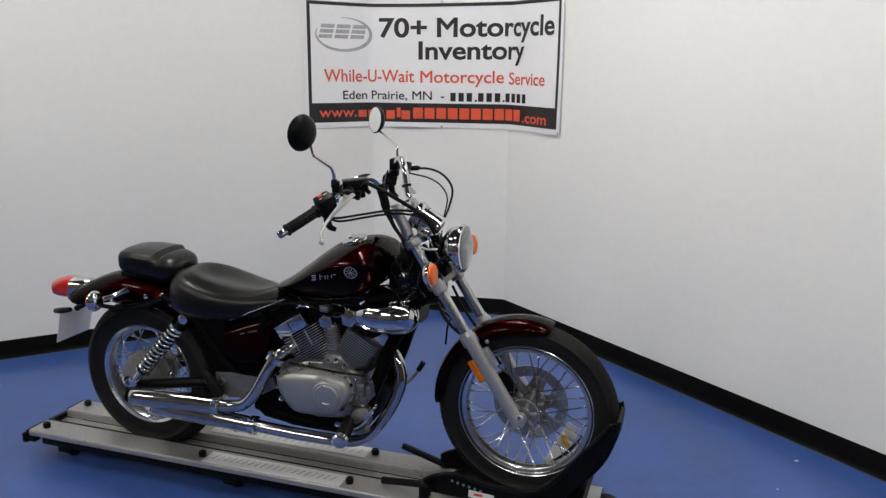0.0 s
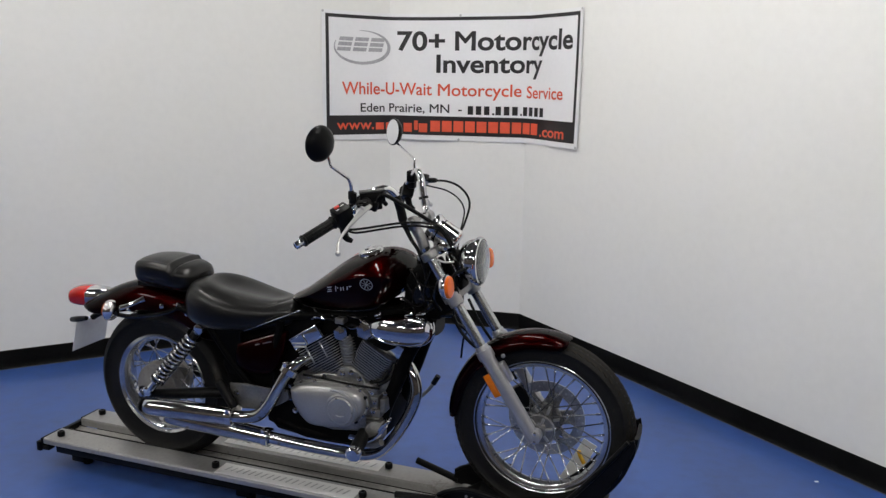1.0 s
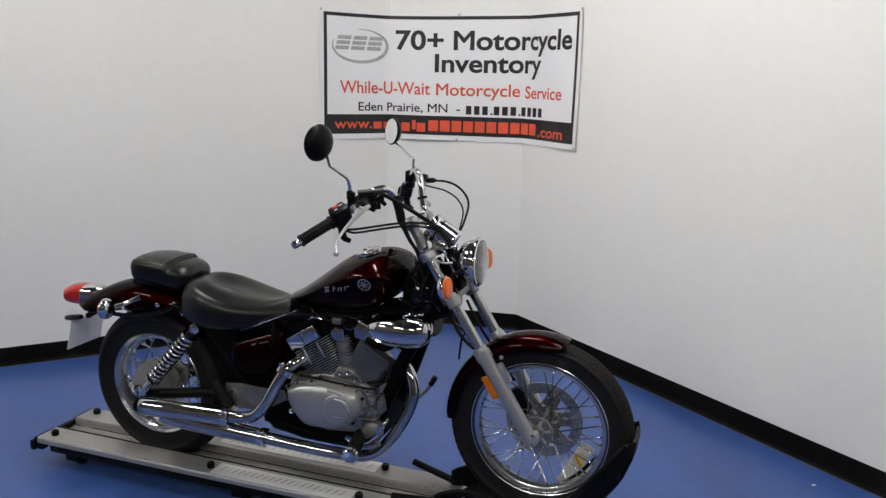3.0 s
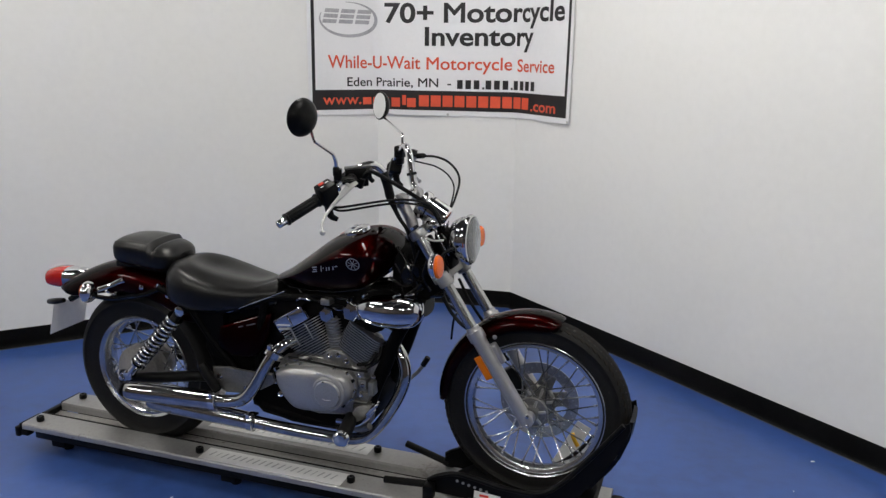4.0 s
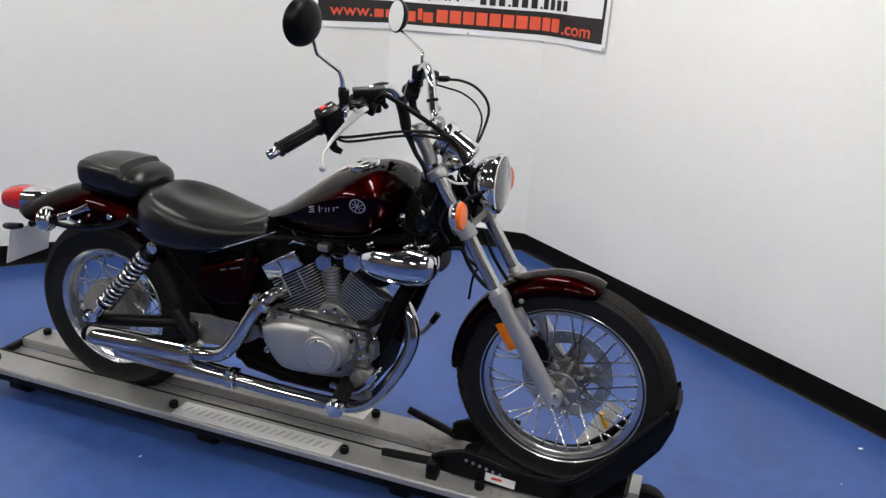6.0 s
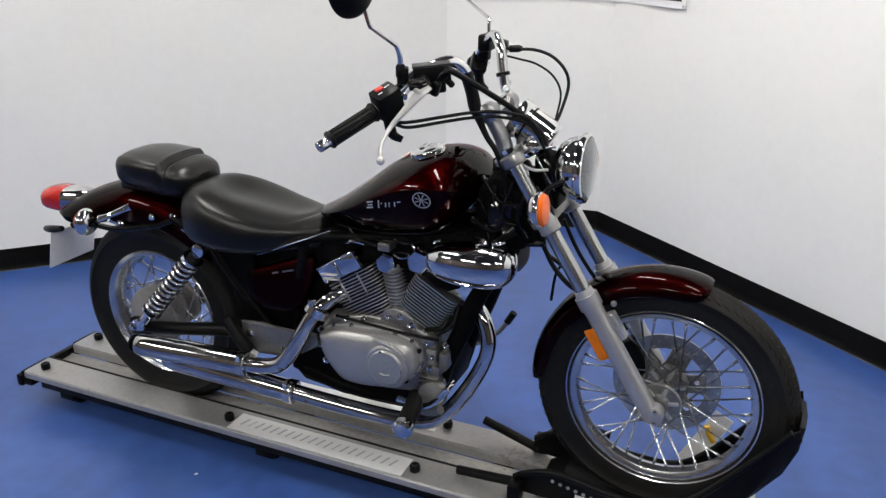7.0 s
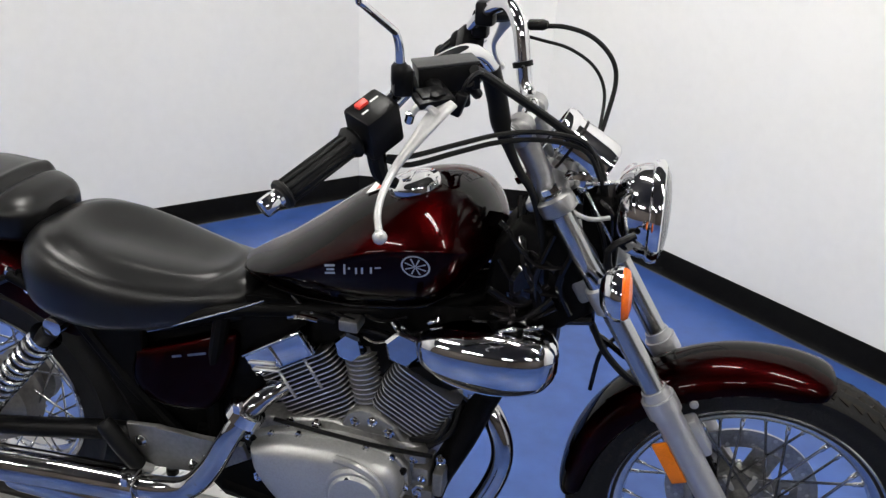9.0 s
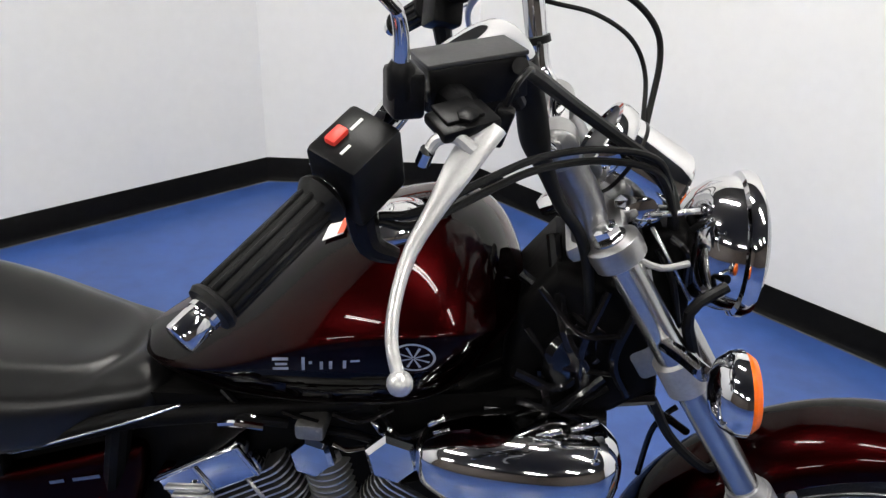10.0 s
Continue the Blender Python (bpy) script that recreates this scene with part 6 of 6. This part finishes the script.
tube(bm, [(0.196, -0.215, 1.188), (0.220, -0.242, 1.186), (0.234, -0.272, 1.180)], [0.016, 0.015, 0.010], 10, 4)
rod(bm, (0.255, -0.215, 1.196), (0.262, -0.190, 1.176), 0.007, 10)
part("cylinder_body", bm, M_BLACK, master)
bm = bmesh.new()
block(bm, (0.046, 0.032, 0.009), Matrix.Translation((0.226, -0.274, 1.187)) @ Matrix.Rotation(radians(14), 4, "X") @ Matrix.Rotation(radians(35), 4, "Z"), 0.003)
block(bm, (0.030, 0.026, 0.004), Matrix.Translation((0.222, -0.272, 1.193)) @ Matrix.Rotation(radians(14), 4, "X") @ Matrix.Rotation(radians(35), 4, "Z"), 0.0015)
lathe(bm, [(0.0075, 0), (0.008, 0.003), (0.004, 0.0045)], (0.230, -0.280, 1.192), (0, -0.3, 0.95), 6)
part("lever_pivot", bm, M_PLASTIC, master)
bm = bmesh.new()
block(bm, (0.014, 0.016, 0.030), Matrix.Translation((0.251, -0.246, 1.176)) @ Matrix.Rotation(radians(18), 4, "Y"), 0.003)
tube(bm, [(0.254, -0.246, 1.190), (0.260, -0.244, 1.205), (0.268, -0.226, 1.212), (0.272, -0.200, 1.205)], 0.0026, 8)
part("brake_switch", bm, M_PLASTIC, master, "small black brake switch with its wire")
bm = bmesh.new()
rod(bm, (0.178, -0.220, 1.186), (0.170, -0.246, 1.178), 0.0085, 12)
part("bar_clamp", bm, M_SPRING, master)


def lever(line, name, parent, label):
    """A blade lever: flattened tapering bar with a ball end."""
    bm = bmesh.new()
    pts = spline([(*p, w) for p, w in line], 6)
    rings = []
    for i, q in enumerate(pts):
        p = Vector(q[:3])
        d = (Vector(pts[min(i + 1, len(pts) - 1)][:3]) - Vector(pts[max(i - 1, 0)][:3])).normalized()
        side = d.cross(Vector((0.35, 0.2, 0.9))).normalized()
        up = side.cross(d)
        w = float(q[3])
        rings.append([p + side * math.cos(2 * math.pi * k / 12) * w + up * math.sin(2 * math.pi * k / 12) * min(w, 0.0055) for k in range(12)])
    skin(bm, rings)
    ball(bm, Vector(line[-1][0]), (0.0086, 0.0086, 0.0086), 14)
    return part(name, bm, M_ALU, parent, label)


LEVER = [((0.246, -0.274, 1.185), 0.0125), ((0.231, -0.295, 1.167), 0.0118), ((0.216, -0.320, 1.143), 0.0074), ((0.202, -0.345, 1.119), 0.0052), ((0.197, -0.372, 1.099), 0.0044), ((0.198, -0.393, 1.080), 0.0043), ((0.206, -0.408, 1.060), 0.0045)]
brake_lever = lever(LEVER, "brake_lever", bike, "polished aluminium brake lever with ball end")
bm = bmesh.new()
tube(bm, [(0.236, -0.292, 1.172), (0.224, -0.290, 1.180), (0.211, -0.290, 1.178), (0.204, -0.292, 1.168)], [0.0060, 0.0048, 0.0046, 0.0040], 10, 5)
part("lever_hook", bm, M_ALU, brake_lever)
bm = bmesh.new()
lathe(bm, [(0.0, -0.008), (0.0055, -0.007), (0.0055, 0.006), (0.0, 0.007)], (0.203, -0.292, 1.166), (0.3, -0.4, 0.85), 12)
part("adjuster_screw", bm, M_CHROME, brake_lever)
lever([((p[0] - 0.022, -p[1], p[2] + RISE), w) for p, w in LEVER], "clutch_lever", bike, "polished aluminium clutch lever")
bm = bmesh.new()
block(bm, (0.034, 0.040, 0.042), Matrix.Translation((0.186, 0.215, 1.214)), 0.007)
tube(bm, [(0.186, 0.225, 1.211), (0.212, 0.255, 1.208), (0.218, 0.287, 1.204)], [0.015, 0.013, 0.010], 10, 4)
block(bm, (0.03, 0.03, 0.05), Matrix.Translation((0.172, 0.245, 1.190)), 0.008)
part("clutch_perch", bm, M_BLACK, bike, "black clutch lever clamp")

# mirrors
for side in (-1, 1):
    head = Vector((0.178, -0.450, 1.377)) if side < 0 else Vector((0.016, 0.450, 1.350))
    base = Vector((0.181, -0.266, 1.219)) if side < 0 else Vector((0.174, 0.270, 1.228))
    kink = base + Vector((-0.004, side * 0.006, 0.038))
    foot = head + Vector((0.012, -0.004, -0.042))
    bm = bmesh.new()
    if side < 0:
        line = [base, base + Vector((0.001, -0.006, 0.022)), (0.181, -0.283, 1.259), (0.179, -0.292, 1.266), (0.167, -0.352, 1.299), (0.165, -0.366, 1.308), (0.190, -0.430, 1.343)]
    else:
        line = [base, base + Vector((-0.002, 0.001, 0.020)), kink, kink + (foot - kink) * 0.15, kink + (foot - kink) * 0.5, kink + (foot - kink) * 0.8, foot]
    tube(bm, line, [0.0062, 0.0055, 0.0048, 0.0046, 0.0044, 0.0044, 0.0044], 12, 5)
    stem = part("mirror_stem", bm, M_CHROME, bike, "bent chrome mirror stem")
    bm = bmesh.new()
    lathe(bm, [(0.0095, -0.022), (0.0105, -0.018), (0.0105, 0.000), (0.007, 0.005)], base, (0, 0, 1), 12)
    part("stem_boot", bm, M_PLASTIC, stem)
    face = Vector((-0.90, 0.30 * (1 if side < 0 else -1), 0.10)) if side < 0 else Vector((-0.62, -0.78, 0.10))
    face.normalize()
    bm = bmesh.new()
    lathe(bm, [(0.0, -0.024), (0.022, -0.022), (0.040, -0.014), (0.050, -0.003), (0.052, 0.004), (0.050, 0.008), (0.047, 0.008)], head, face, 36)
    shell = part("mirror_head", bm, M_PLASTIC, bike, "round black mirror shell")
    bm = bmesh.new()
    lathe(bm, [(0.0475, 0.006), (0.0475, 0.0085), (0.0, 0.0088)], head, face, 36)
    part("mirror_glass", bm, M_MIRROR, shell, "round mirror glass")

# cables
bm = bmesh.new()
tube(bm, [(0.262, -0.222, 1.214), (0.274, -0.19, 1.199), (0.305, -0.12, 1.159), (0.357, -0.065, 1.111), (0.402, -0.050, 1.077), (0.424, -0.042, 1.040), (0.436, -0.020, 0.985)], 0.0066, 10)
part("brake_hose", bm, M_RUBBER, bike, "black front brake hose")
for off in (0.0, 0.011):
    bm = bmesh.new()
    tube(bm, [(0.165, -0.262, 1.098 + off * 0.4), (0.193, -0.25, 1.092 + off), (0.241, -0.184, 1.095 + off), (0.286, -0.130, 1.098 + off), (0.343, -0.098, 1.098 + off), (0.400, -0.072, 1.080 + off), (0.428, -0.045, 1.025)], 0.0037, 8)
    part("throttle_cable", bm, M_RUBBER, bike, "black throttle cable")
bm = bmesh.new()
tube(bm, [(0.245, 0.170, 1.210), (0.281, 0.154, 1.210), (0.330, 0.155, 1.212), (0.375, 0.158, 1.199), (0.409, 0.160, 1.168), (0.420, 0.158, 1.130), (0.413, 0.13, 1.075), (0.405, 0.095, 1.030), (0.41, 0.06, 0.94)], 0.0039, 8)
lathe(bm, [(0.006, 0), (0.009, 0.003), (0.009, 0.026), (0.006, 0.034)], (0.268, 0.158, 1.210), (0.95, -0.15, 0.1), 12)
part("clutch_cable", bm, M_RUBBER, bike, "looped black clutch cable")
bm = bmesh.new()
tube(bm, [(0.250, 0.160, 1.194), (0.295, 0.148, 1.189), (0.340, 0.148, 1.180), (0.382, 0.150, 1.155), (0.404, 0.150, 1.116), (0.406, 0.12, 1.068), (0.402, 0.08, 1.02), (0.40, 0.05, 0.97)], 0.0028, 8)
part("switch_wire", bm, M_RUBBER, bike, "thin looped wire")
bm = bmesh.new()
lathe(bm, [(0.0128, -0.005), (0.0168, -0.004), (0.0168, 0.004), (0.0128, 0.005)], (0.2735, 0.1005, 1.158), (-0.25, 0.1, 0.95), 14)
block(bm, (0.004, 0.02, 0.004), Matrix.Translation((0.277, 0.083, 1.158)), 0.001)
part("cable_tie", bm, M_BLACK, bike)
bm = bmesh.new()
tube(bm, [(0.2612, -0.111, 1.192), (0.2725, -0.1012, 1.148), (0.280, -0.0985, 1.114), (0.292, -0.100, 1.086), (0.310, -0.098, 1.050), (0.334, -0.096, 1.015), (0.350, -0.080, 0.95), (0.36, -0.06, 0.86)], [0.0142, 0.0146, 0.0144, 0.0085, 0.0065, 0.006, 0.006, 0.005], 12)
part("switch_wiring", bm, M_RUBBER, bike, "black wiring sleeve down the handlebar")
bm = bmesh.new()
tube(bm, [(0.44, -0.055, 0.80), (0.47, -0.05, 0.745), (0.52, -0.045, 0.70), (0.57, 0.03, 0.66), (0.63, 0.062, 0.57)], 0.006, 8)
tube(bm, [(0.455, 0.06, 0.83), (0.49, 0.065, 0.76), (0.53, 0.07, 0.70), (0.60, 0.07, 0.62)], 0.005, 8)
part("front_brake_line", bm, M_RUBBER, bike, "black hose to the front brake")
for side in (-1, 1):
    bm = bmesh.new()
    lathe(bm, [(0.007, 0), (0.007, 0.004), (0.003, 0.006), (0, 0.006)], (0.615, side * 0.063, 0.690), (0, side, 0), 10)
    block(bm, (0.03, 0.03, 0.07), Matrix.Translation((0.625, side * 0.075, 0.640)) @ Matrix.Rotation(math.atan2(RAKE.x, RAKE.z), 4, "Y"), 0.006)
    part("fender_mount", bm, M_FORK, bike)

# ---- litter on the floor ----
for x, y, w, turn in ((1.677, 0.848, 0.016, 0.5), (-0.506, -0.235, 0.010, 1.1), (-0.28, -0.42, 0.007, 0.2), (1.59, 0.58, 0.006, 2.0)):
    bm = bmesh.new()
    block(bm, (w, w * 0.6, 0.002), Matrix.Translation((x, y, 0.001)) @ Matrix.Rotation(turn, 4, "Z"), 0.0006, 1)
    tagged(part("floor_chip", bm, M_WHITE, None, "tiny pale chip of debris lying on the floor"), category="debris", group="debris chips on the floor")
